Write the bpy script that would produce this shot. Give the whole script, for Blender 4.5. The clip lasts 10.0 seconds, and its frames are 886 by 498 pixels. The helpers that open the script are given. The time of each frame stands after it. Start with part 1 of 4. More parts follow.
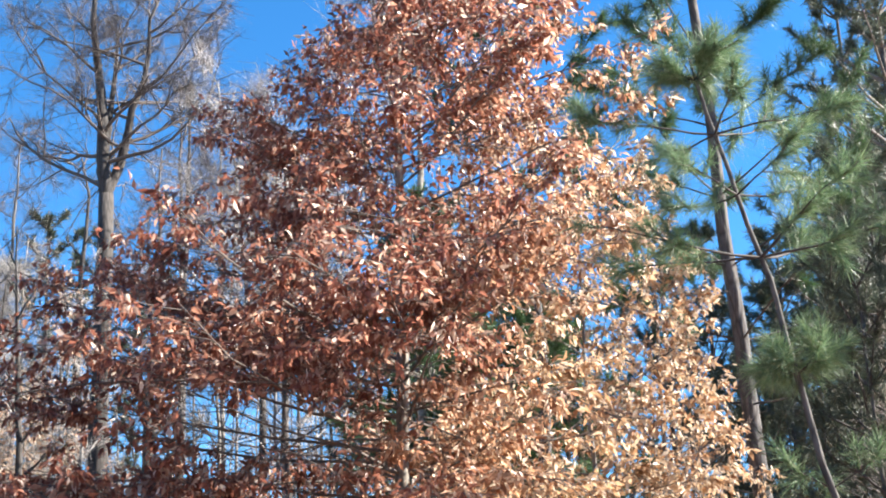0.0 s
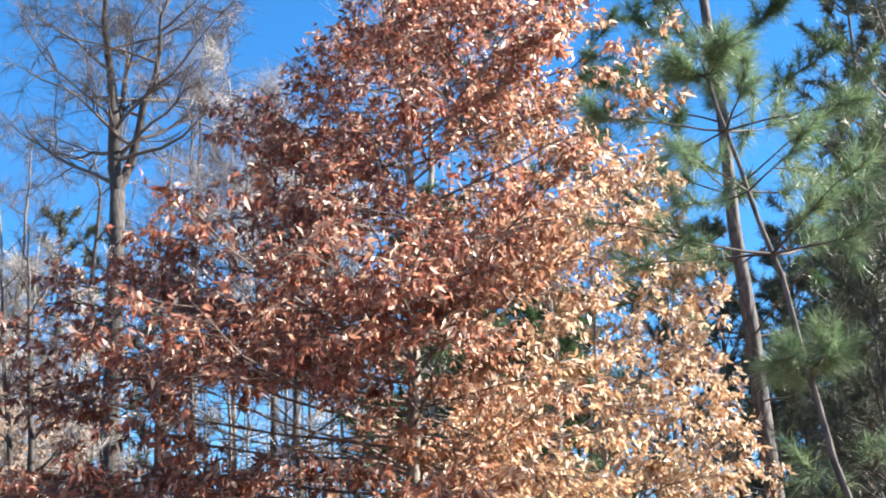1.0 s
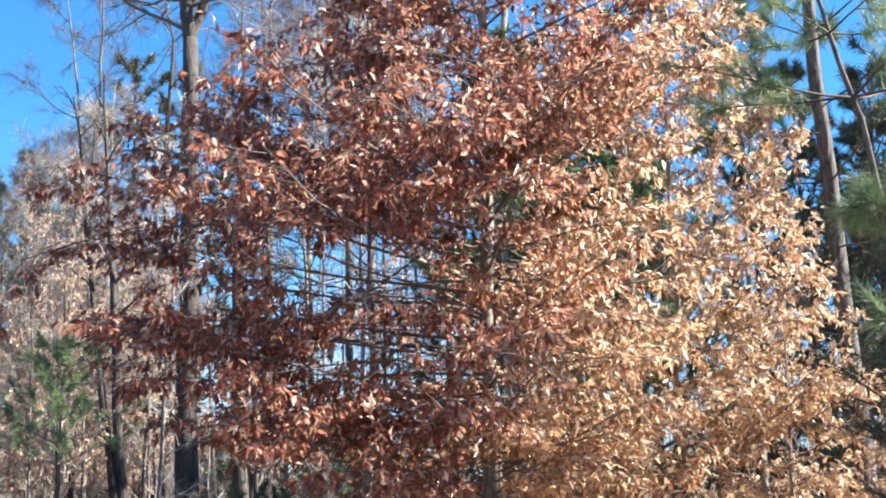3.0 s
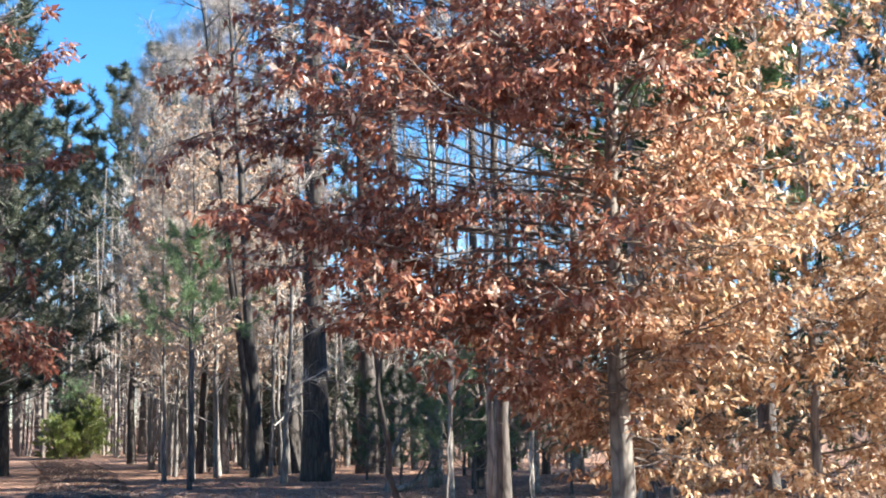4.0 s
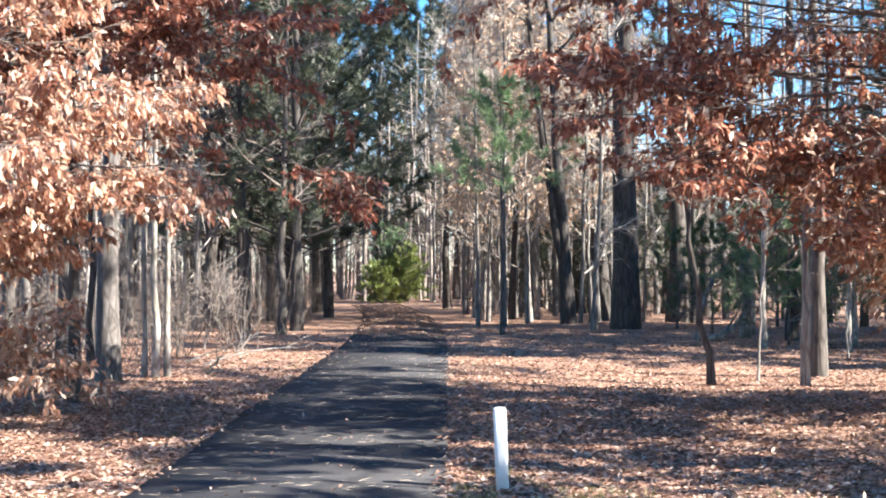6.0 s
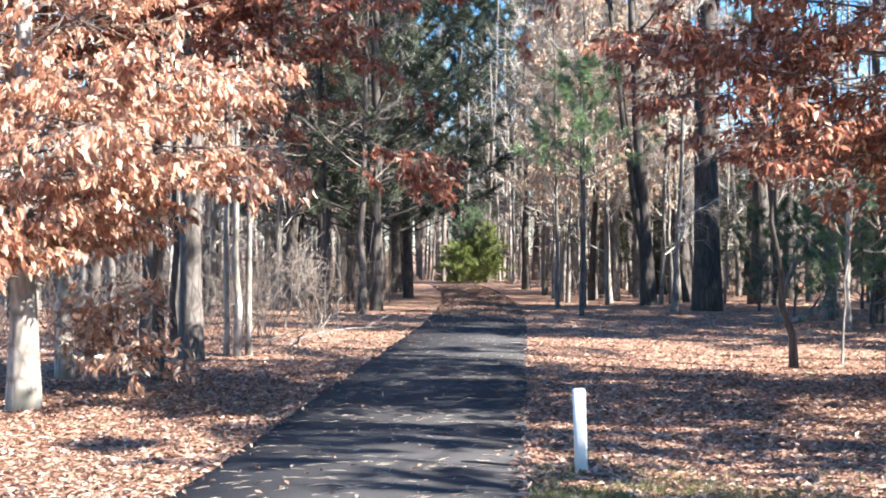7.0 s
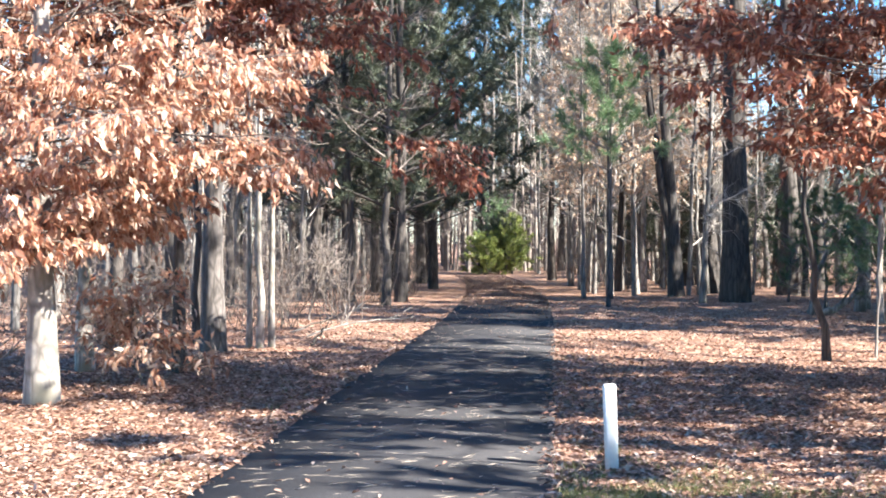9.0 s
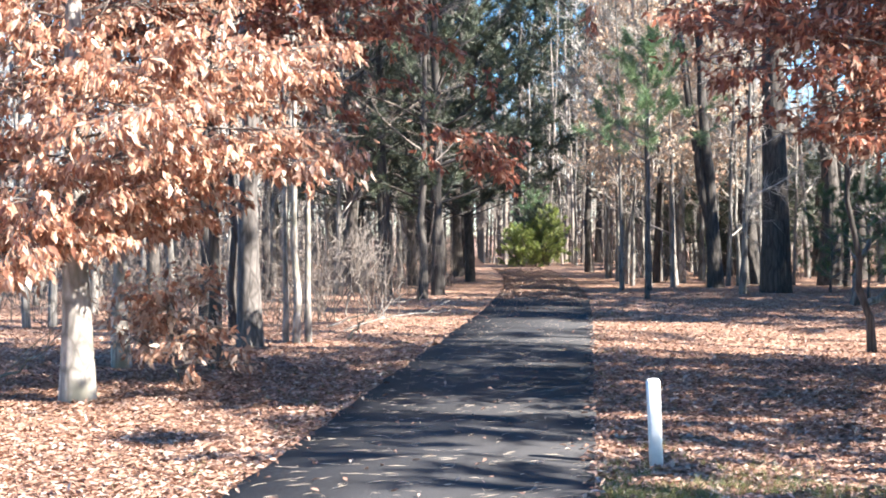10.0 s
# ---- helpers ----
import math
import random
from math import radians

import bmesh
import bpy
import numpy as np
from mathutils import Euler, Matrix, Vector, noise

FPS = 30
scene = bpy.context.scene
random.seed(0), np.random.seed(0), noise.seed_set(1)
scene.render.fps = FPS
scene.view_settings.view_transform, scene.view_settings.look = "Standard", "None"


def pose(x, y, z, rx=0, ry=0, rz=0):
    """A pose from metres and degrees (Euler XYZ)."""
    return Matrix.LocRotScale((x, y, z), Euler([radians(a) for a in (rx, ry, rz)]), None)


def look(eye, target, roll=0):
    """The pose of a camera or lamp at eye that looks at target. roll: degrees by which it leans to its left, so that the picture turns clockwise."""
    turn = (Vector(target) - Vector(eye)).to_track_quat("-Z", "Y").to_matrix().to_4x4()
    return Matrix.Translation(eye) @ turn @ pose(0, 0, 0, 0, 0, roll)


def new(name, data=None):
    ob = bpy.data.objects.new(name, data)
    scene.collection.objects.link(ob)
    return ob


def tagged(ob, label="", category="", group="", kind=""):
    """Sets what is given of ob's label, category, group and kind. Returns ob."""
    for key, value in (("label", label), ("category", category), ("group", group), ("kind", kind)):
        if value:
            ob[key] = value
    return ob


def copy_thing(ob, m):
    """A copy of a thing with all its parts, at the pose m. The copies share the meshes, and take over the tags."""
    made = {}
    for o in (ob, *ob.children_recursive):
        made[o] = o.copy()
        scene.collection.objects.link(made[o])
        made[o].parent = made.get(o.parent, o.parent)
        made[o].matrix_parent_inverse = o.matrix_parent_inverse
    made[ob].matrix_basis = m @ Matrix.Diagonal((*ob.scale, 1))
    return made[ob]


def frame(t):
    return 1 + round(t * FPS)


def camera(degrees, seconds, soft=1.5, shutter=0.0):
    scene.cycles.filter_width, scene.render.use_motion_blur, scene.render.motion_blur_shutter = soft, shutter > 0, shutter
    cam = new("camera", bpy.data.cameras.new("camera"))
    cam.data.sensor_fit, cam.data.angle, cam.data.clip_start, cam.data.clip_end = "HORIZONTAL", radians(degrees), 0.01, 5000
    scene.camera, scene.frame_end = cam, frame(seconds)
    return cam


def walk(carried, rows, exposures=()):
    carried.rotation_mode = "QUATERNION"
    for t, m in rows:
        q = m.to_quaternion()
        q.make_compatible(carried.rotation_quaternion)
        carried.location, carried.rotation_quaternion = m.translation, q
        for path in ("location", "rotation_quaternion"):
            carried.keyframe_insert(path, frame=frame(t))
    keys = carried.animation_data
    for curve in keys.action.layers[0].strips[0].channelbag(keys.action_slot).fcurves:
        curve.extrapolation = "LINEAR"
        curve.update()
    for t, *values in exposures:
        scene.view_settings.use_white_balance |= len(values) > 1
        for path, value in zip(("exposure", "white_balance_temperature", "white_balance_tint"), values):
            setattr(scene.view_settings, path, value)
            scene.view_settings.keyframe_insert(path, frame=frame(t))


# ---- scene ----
import functools

# ---------------------------------------------------------------- camera
cam = camera(35.65, 10.0, soft=1.92, shutter=0.08)
EYE = 1.7
# seconds, yaw, pitch, lean, metres moved ahead
ROWS = [
    (0.0, -21.722, 17.978, 2.317, 0.0), (0.5, -21.480, 17.985, 2.238, 0.0), (1.0, -21.245, 17.863, 2.227, 0.0),
    (1.5, -20.966, 17.176, 2.187, 0.0), (2.0, -20.410, 15.789, 2.092, 0.0), (2.2, -20.052, 15.048, 2.060, 0.0),
    (3.3, -16.639, 10.193, 1.207, 0.0), (3.5, -15.615, 9.297, 1.028, 0.0), (4.0, -12.612, 7.043, 0.893, 0.0),
    (4.5, -9.305, 4.909, 0.682, 0.0), (5.0, -6.022, 3.167, 0.603, 0.0), (5.5, -2.803, 1.845, 0.500, 0.0),
    (6.0, 0.281, 0.890, 0.200, 0.0), (6.2, 1.344, 0.629, 0.150, 0.0), (7.3, 3.770, 0.0, 0.0, 0.0),
    (7.5, 3.793, -0.049, 0.003, 0.02), (8.0, 3.982, -0.127, 0.042, 0.10), (8.5, 4.224, -0.214, 0.055, 0.22),
    (9.0, 4.616, -0.296, 0.043, 0.34), (9.5, 5.198, -0.370, 0.053, 0.45), (10.0, 6.124, -0.593, 0.547, 0.56),
]
walk(cam, [(t, Matrix.Translation((-ahead * math.sin(radians(yaw)), ahead * math.cos(radians(yaw)), EYE)) @ pose(0, 0, 0, 0, 0, yaw)
            @ pose(0, 0, 0, 90 + pitch) @ pose(0, 0, 0, 0, 0, -lean)) for t, yaw, pitch, lean, ahead in ROWS],
     exposures=[(0.0, 2.17), (3.3, 2.24), (5.0, 2.38), (6.2, 2.57), (7.3, 2.64), (10.0, 2.67)])

# ---------------------------------------------------------------- light
SUN_UP, SUN_ROUND = radians(33), math.atan2(0.94, -0.34)
world = bpy.data.worlds.new("world")
scene.world = world
world.use_nodes = True
wn = world.node_tree
sky = wn.nodes.new("ShaderNodeTexSky")
sky.sky_type, sky.sun_disc, sky.sun_elevation, sky.sun_rotation = "NISHITA", False, SUN_UP, SUN_ROUND
sky.air_density, sky.dust_density, sky.ozone_density = 0.85, 0.0, 5.0
deep = wn.nodes.new("ShaderNodeHueSaturation")
deep.inputs["Hue"].default_value, deep.inputs["Saturation"].default_value = 0.497, 1.22
wn.links.new(sky.outputs[0], deep.inputs["Color"])
wn.links.new(deep.outputs[0], wn.nodes["Background"].inputs[0])
wn.nodes["Background"].inputs[1].default_value = 0.070
sun = new("sun", bpy.data.lights.new("sun", "SUN"))
sun.data.energy, sun.data.angle, sun.data.color = 5.0, radians(0.53), (1.0, 0.945, 0.86)
sun.matrix_world = look((0.94 * 40, -0.34 * 40, 40 * math.tan(SUN_UP)), (0, 0, 0))


# ---------------------------------------------------------------- materials
def material(name):
    m = bpy.data.materials.new(name)
    m.use_nodes = True
    return m, m.node_tree.nodes, m.node_tree.links


def ramp(nodes, stops):
    r = nodes.new("ShaderNodeValToRGB")
    while len(r.color_ramp.elements) < len(stops):
        r.color_ramp.elements.new(0.5)
    for e, (p, c) in zip(r.color_ramp.elements, stops):
        e.position, e.color = p, (*c, 1)
    return r


def texture(nodes, links, kind, scale, stretch=(1, 1, 1), where="Object", **inputs):
    co = nodes.new("ShaderNodeTexCoord")
    mp = nodes.new("ShaderNodeMapping")
    mp.inputs["Scale"].default_value = stretch
    tx = nodes.new(kind)
    links.new(co.outputs[where], mp.inputs[0])
    links.new(mp.outputs[0], tx.inputs["Vector"])
    tx.inputs["Scale"].default_value = scale
    for k, v in inputs.items():
        tx.inputs[k].default_value = v
    return tx


def mix_color(nodes, links, a, b, fac, mode="MULTIPLY"):
    m = nodes.new("ShaderNodeMix")
    m.data_type, m.blend_type = "RGBA", mode
    for sock, v in ((m.inputs[6], a), (m.inputs[7], b), (m.inputs[0], fac)):
        if hasattr(v, "is_linked"):
            links.new(v, sock)
        else:
            sock.default_value = v
    return m.outputs[2]


def bump(nodes, links, height, strength, distance, bsdf):
    b = nodes.new("ShaderNodeBump")
    b.inputs["Strength"].default_value, b.inputs["Distance"].default_value = strength, distance
    links.new(height, b.inputs["Height"])
    links.new(b.outputs[0], bsdf.inputs["Normal"])


def bark_material(name, dark, light, scale=9.0, stretch=(1, 1, 0.18), depth=0.02, blotch=None):
    m, n, l = material(name)
    bsdf = n["Principled BSDF"]
    bsdf.inputs["Roughness"].default_value = 0.9
    plates = texture(n, l, "ShaderNodeTexVoronoi", scale, stretch)
    plates.feature = "DISTANCE_TO_EDGE"
    grain = texture(n, l, "ShaderNodeTexNoise", scale * 2.2, stretch, Detail=6.0, Roughness=0.65)
    col = ramp(n, [(0.25, dark), (0.7, light)])
    l.new(grain.outputs[0], col.inputs[0])
    crack = ramp(n, [(0.0, (0.25, 0.23, 0.22)), (0.16, (1, 1, 1))])
    l.new(plates.outputs[0], crack.inputs[0])
    c = mix_color(n, l, col.outputs[0], crack.outputs[0], 0.7)
    if blotch:
        patch = texture(n, l, "ShaderNodeTexNoise", 2.6, (1, 1, 0.7), Detail=4.0)
        mask = ramp(n, [(0.5, (0, 0, 0)), (0.62, (1, 1, 1))])
        l.new(patch.outputs[0], mask.inputs[0])
        c = mix_color(n, l, c, (*blotch, 1), mask.outputs[0], "MIX")
    info = n.new("ShaderNodeObjectInfo")
    shade = ramp(n, [(0.0, (0.72, 0.72, 0.72)), (1.0, (1.15, 1.12, 1.08))])
    l.new(info.outputs["Random"], shade.inputs[0])
    c = mix_color(n, l, c, shade.outputs[0], 1.0)
    l.new(c, bsdf.inputs["Base Color"])
    bump(n, l, plates.outputs[0], 0.9, depth, bsdf)
    return m


def leaf_material(name, stops, glow=0.35, rough=0.5, other=None):
    """other: a second range of colours, and where on the tree (x, z of the middle, width) the first goes over into it."""
    m, n, l = material(name)
    bsdf = n["Principled BSDF"]
    geo = n.new("ShaderNodeNewGeometry")
    col = ramp(n, stops)
    info = n.new("ShaderNodeObjectInfo")
    total = n.new("ShaderNodeMath")
    l.new(geo.outputs["Random Per Island"], total.inputs[0])
    l.new(info.outputs["Random"], total.inputs[1])
    part_of = n.new("ShaderNodeMath")
    part_of.operation = "FRACT"
    l.new(total.outputs[0], part_of.inputs[0])
    l.new(part_of.outputs[0], col.inputs[0])
    hue = col.outputs[0]
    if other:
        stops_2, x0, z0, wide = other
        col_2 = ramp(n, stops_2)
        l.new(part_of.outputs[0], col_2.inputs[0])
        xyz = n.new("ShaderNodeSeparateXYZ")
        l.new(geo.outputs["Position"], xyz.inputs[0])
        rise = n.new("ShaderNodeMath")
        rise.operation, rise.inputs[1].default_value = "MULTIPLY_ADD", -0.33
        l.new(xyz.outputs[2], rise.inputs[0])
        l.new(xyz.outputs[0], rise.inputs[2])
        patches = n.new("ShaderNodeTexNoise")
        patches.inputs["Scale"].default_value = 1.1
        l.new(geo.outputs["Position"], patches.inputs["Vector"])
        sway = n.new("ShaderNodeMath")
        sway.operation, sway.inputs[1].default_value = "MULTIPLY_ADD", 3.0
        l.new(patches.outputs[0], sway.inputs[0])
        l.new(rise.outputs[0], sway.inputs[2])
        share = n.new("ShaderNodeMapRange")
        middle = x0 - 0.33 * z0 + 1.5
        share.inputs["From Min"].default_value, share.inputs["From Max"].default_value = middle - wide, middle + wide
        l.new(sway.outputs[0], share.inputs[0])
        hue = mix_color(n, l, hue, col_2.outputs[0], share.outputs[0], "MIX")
    spots = texture(n, l, "ShaderNodeTexNoise", 60.0, Detail=3.0)
    tone = ramp(n, [(0.3, (0.72, 0.66, 0.6)), (0.65, (1.08, 1.05, 1.0))])
    l.new(spots.outputs[0], tone.inputs[0])
    c = mix_color(n, l, hue, tone.outputs[0], 0.8)
    l.new(c, bsdf.inputs["Base Color"])
    bsdf.inputs["Roughness"].default_value = rough
    tr = n.new("ShaderNodeBsdfTranslucent")
    l.new(c, tr.inputs[0])
    mx = n.new("ShaderNodeMixShader")
    mx.inputs[0].default_value = glow
    l.new(bsdf.outputs[0], mx.inputs[1])
    l.new(tr.outputs[0], mx.inputs[2])
    l.new(mx.outputs[0], n["Material Output"].inputs[0])
    return m


def plain_material(name, color, rough=0.8, vary=0.25, scale=20.0):
    m, n, l = material(name)
    bsdf = n["Principled BSDF"]
    noise_tx = texture(n, l, "ShaderNodeTexNoise", scale, Detail=5.0)
    r = ramp(n, [(0.3, tuple(c * (1 - vary) for c in color)), (0.7, tuple(min(1, c * (1 + vary)) for c in color))])
    l.new(noise_tx.outputs[0], r.inputs[0])
    l.new(r.outputs[0], bsdf.inputs["Base Color"])
    bsdf.inputs["Roughness"].default_value = rough
    bump(n, l, noise_tx.outputs[0], 0.3, 0.01, bsdf)
    return m


BARK_GREY = bark_material("bark_grey", (0.095, 0.088, 0.083), (0.30, 0.28, 0.26))
BARK_OAK = bark_material("bark_oak", (0.12, 0.108, 0.095), (0.37, 0.33, 0.285), 8.0, (1, 1, 0.3), 0.008)
BARK_PALE = bark_material("bark_pale", (0.18, 0.165, 0.15), (0.43, 0.395, 0.36), 6.0, (1, 1, 0.5), 0.004, (0.16, 0.15, 0.12))
BARK_DARK = bark_material("bark_dark", (0.032, 0.028, 0.026), (0.115, 0.10, 0.09))
BARK_PINE = bark_material("bark_pine", (0.042, 0.038, 0.037), (0.14, 0.126, 0.12), 8.0, (1, 1, 0.3), 0.03)
TWIG = plain_material("twig_bark", (0.19, 0.16, 0.14))
TWIG_OAK = plain_material("twig_bark_oak", (0.115, 0.092, 0.078))
TWIG_DARK = plain_material("twig_bark_dark", (0.05, 0.042, 0.038))
TWIG_PALE = plain_material("twig_bark_pale", (0.37, 0.335, 0.30))
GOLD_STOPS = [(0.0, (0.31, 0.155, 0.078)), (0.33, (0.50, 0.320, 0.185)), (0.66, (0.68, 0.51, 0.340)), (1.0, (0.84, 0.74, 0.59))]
# The palest stops stand in for sun glints on single leaves.
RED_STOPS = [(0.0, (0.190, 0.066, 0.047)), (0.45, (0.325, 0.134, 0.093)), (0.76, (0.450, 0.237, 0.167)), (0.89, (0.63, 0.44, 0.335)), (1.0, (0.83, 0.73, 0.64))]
# Darkened russet: this oak's shade is put into its leaf colour.
LEAF_SHADED = leaf_material("leaf_russet_shaded", [(0.0, (0.150, 0.046, 0.032)), (0.5, (0.265, 0.098, 0.066)), (0.85, (0.385, 0.190, 0.132)), (1.0, (0.60, 0.42, 0.33))], 0.45, 0.4)
# Goes to gold sunward: leaf colour with that side's sunlight put in.
LEAF_SUNWARD = leaf_material("leaf_russet_to_gold", RED_STOPS, 0.66, 0.33, (GOLD_STOPS, 6.0, 5.0, 1.3))
LEAF_TAN = leaf_material("leaf_tan", [(0.0, (0.275, 0.115, 0.076)), (0.4, (0.465, 0.258, 0.178)), (0.75, (0.650, 0.455, 0.348)), (1.0, (0.80, 0.695, 0.605))], 0.55, 0.4)
LEAF_GOLD = leaf_material("leaf_gold", GOLD_STOPS, 0.4, 0.4)
LEAF_FAR = leaf_material("leaf_faded", [(0.0, (0.389, 0.228, 0.157)), (0.5, (0.546, 0.379, 0.267)), (1.0, (0.714, 0.577, 0.439))], 0.4, 0.5)
LITTER = leaf_material("leaf_litter", [(0.0, (0.145, 0.074, 0.053)), (0.35, (0.285, 0.163, 0.118)), (0.75, (0.415, 0.280, 0.218)), (1.0, (0.57, 0.47, 0.405))], 0.1, 0.6)
NEEDLE = leaf_material("pine_needle", [(0.0, (0.035, 0.076, 0.030)), (0.6, (0.070, 0.142, 0.056)), (1.0, (0.14, 0.195, 0.095))], 0.3, 0.45)
NEEDLE_DARK = leaf_material("pine_needle_dark", [(0.0, (0.034, 0.050, 0.033)), (0.6, (0.070, 0.093, 0.062)), (1.0, (0.145, 0.158, 0.112))], 0.25, 0.5)
NEEDLE_LIGHT = leaf_material("cedar_leaf", [(0.0, (0.092, 0.146, 0.039)), (0.6, (0.204, 0.259, 0.077)), (1.0, (0.367, 0.406, 0.122))], 0.3, 0.5)
NEEDLE_YOUNG = leaf_material("young_pine_needle", [(0.0, (0.085, 0.158, 0.078)), (0.6, (0.160, 0.265, 0.132)), (1.0, (0.27, 0.345, 0.21))], 0.35, 0.45)
GRASS = leaf_material("grass_blade", [(0.0, (0.06, 0.09, 0.025)), (0.6, (0.13, 0.15, 0.045)), (1.0, (0.30, 0.25, 0.12))], 0.3, 0.5)
STRAW = plain_material("pine_straw", (0.52, 0.43, 0.33))
PAINT = plain_material("white_paint", (0.70, 0.70, 0.69), 0.6, 0.10, 14.0)


def ground_material():
    m, n, l = material("forest_floor")
    bsdf = n["Principled BSDF"]
    bsdf.inputs["Roughness"].default_value = 0.95
    cells = texture(n, l, "ShaderNodeTexVoronoi", 11.0)
    sep = n.new("ShaderNodeSeparateColor")
    l.new(cells.outputs["Color"], sep.inputs[0])
    leaf = ramp(n, [(0.0, (0.14, 0.070, 0.046)), (0.5, (0.26, 0.143, 0.095)), (0.85, (0.37, 0.225, 0.155)), (1.0, (0.52, 0.37, 0.28))])
    l.new(sep.outputs[0], leaf.inputs[0])
    big = texture(n, l, "ShaderNodeTexNoise", 0.5, Detail=5.0)
    tone = ramp(n, [(0.3, (0.7, 0.66, 0.62)), (0.7, (1.1, 1.08, 1.05))])
    l.new(big.outputs[0], tone.inputs[0])
    c = mix_color(n, l, leaf.outputs[0], tone.outputs[0], 1.0)
    l.new(c, bsdf.inputs["Base Color"])
    bump(n, l, cells.outputs["Distance"], 0.5, 0.03, bsdf)
    return m


def asphalt_material():
    m, n, l = material("asphalt")
    bsdf = n["Principled BSDF"]
    bsdf.inputs["Roughness"].default_value, bsdf.inputs["Specular IOR Level"].default_value = 0.95, 0.12
    fine = texture(n, l, "ShaderNodeTexNoise", 160.0, Detail=3.0)
    big = texture(n, l, "ShaderNodeTexNoise", 1.1, Detail=6.0)
    c1 = ramp(n, [(0.35, (0.023, 0.0225, 0.024)), (0.65, (0.070, 0.068, 0.071))])
    l.new(fine.outputs[0], c1.inputs[0])
    c2 = ramp(n, [(0.3, (0.75, 0.75, 0.75)), (0.7, (1.2, 1.2, 1.2))])
    l.new(big.outputs[0], c2.inputs[0])
    l.new(mix_color(n, l, c1.outputs[0], c2.outputs[0], 1.0), bsdf.inputs["Base Color"])
    bump(n, l, fine.outputs[0], 0.5, 0.006, bsdf)
    return m


GROUND, ASPHALT = ground_material(), asphalt_material()


# ---------------------------------------------------------------- mesh building
def unit(v):
    return v / np.maximum(np.sqrt((v * v).sum(-1, keepdims=True)), 1e-9)


@functools.lru_cache(None)
def tube_plan(k, sides):
    """What all tubes of k rings have in common: the shares along, the ring and the faces."""
    w = np.linspace(0, 2 * np.pi, sides, endpoint=False)
    i = np.arange(k - 1)[:, None] * sides
    j = np.arange(sides)[None]
    j2 = (j + 1) % sides
    quads = np.stack([i + j, i + j2, i + sides + j2, i + sides + j], -1).reshape(-1, 4)
    caps = np.array([[(k - 1) * sides, (k - 1) * sides + q, (k - 1) * sides + q + 1] for q in range(1, sides - 1)])
    return np.linspace(0, 1, k), np.cos(w)[None, :, None], np.sin(w)[None, :, None], quads, caps


class Geo:
    """Collects points and faces, and links them as one mesh."""

    def __init__(self):
        self.v, self.f, self.n = [], {3: [], 4: []}, 0

    def add(self, verts, *faces):
        for f in faces:
            f = np.asarray(f, int)
            self.f[f.shape[1]].append(f + self.n)
        self.v.append(verts)
        self.n += len(verts)

    def tube(self, pts, r0, r1, sides=5, power=1.0, flare=0.0):
        pts = np.asarray(pts, float)
        k = len(pts)
        s, ring_cos, ring_sin, quads, caps = tube_plan(k, sides)
        rad = r0 + (r1 - r0) * s ** power
        if flare:
            rad = rad * (1 + flare * np.exp(-s * k * 0.9))
        tan = np.empty_like(pts)
        tan[1:-1], tan[0], tan[-1] = pts[2:] - pts[:-2], pts[1] - pts[0], pts[-1] - pts[-2]
        tan = unit(tan)
        a = np.zeros_like(tan)
        if abs(tan[0][0]) < 0.8:
            a[:, 1], a[:, 2] = tan[:, 2], -tan[:, 1]
        else:
            a[:, 0], a[:, 2] = -tan[:, 2], tan[:, 0]
        a = unit(a)
        b = tan[:, [1, 2, 0]] * a[:, [2, 0, 1]] - tan[:, [2, 0, 1]] * a[:, [1, 2, 0]]
        ring = a[:, None] * ring_cos + b[:, None] * ring_sin
        self.add((pts[:, None] + ring * rad[:, None, None]).reshape(-1, 3), quads, caps)

    def mesh(self, name, mat, smooth=True):
        me = bpy.data.meshes.new(name)
        if not self.v:
            return me
        v = np.concatenate(self.v)
        tri = np.concatenate(self.f[3]) if self.f[3] else np.zeros((0, 3), int)
        quad = np.concatenate(self.f[4]) if self.f[4] else np.zeros((0, 4), int)
        me.vertices.add(len(v))
        me.vertices.foreach_set("co", v.astype(np.float32).ravel())
        loops = np.concatenate([tri.ravel(), quad.ravel()]).astype(np.int32)
        me.loops.add(len(loops))
        me.loops.foreach_set("vertex_index", loops)
        starts = np.concatenate([np.arange(len(tri)) * 3, len(tri) * 3 + np.arange(len(quad)) * 4]).astype(np.int32)
        me.polygons.add(len(starts))
        me.polygons.foreach_set("loop_start", starts)
        me.polygons.foreach_set("use_smooth", np.full(len(starts), smooth))
        me.update(calc_edges=True)
        me.materials.append(mat)
        return me


LEAF_V = np.array([(0, 0, 0), (.42, .21, .06), (.48, 0, -.03), (.42, -.21, .06), (1, 0, -.15)])
LEAF_T = np.array([(0, 2, 1), (0, 3, 2), (1, 2, 4), (2, 3, 4)])
CHIP_V = np.array([(0, 0, 0), (.5, .24, .07), (1, 0, -.12), (.5, -.24, .07)])
CHIP_T = np.array([(0, 2, 1), (0, 3, 2)])


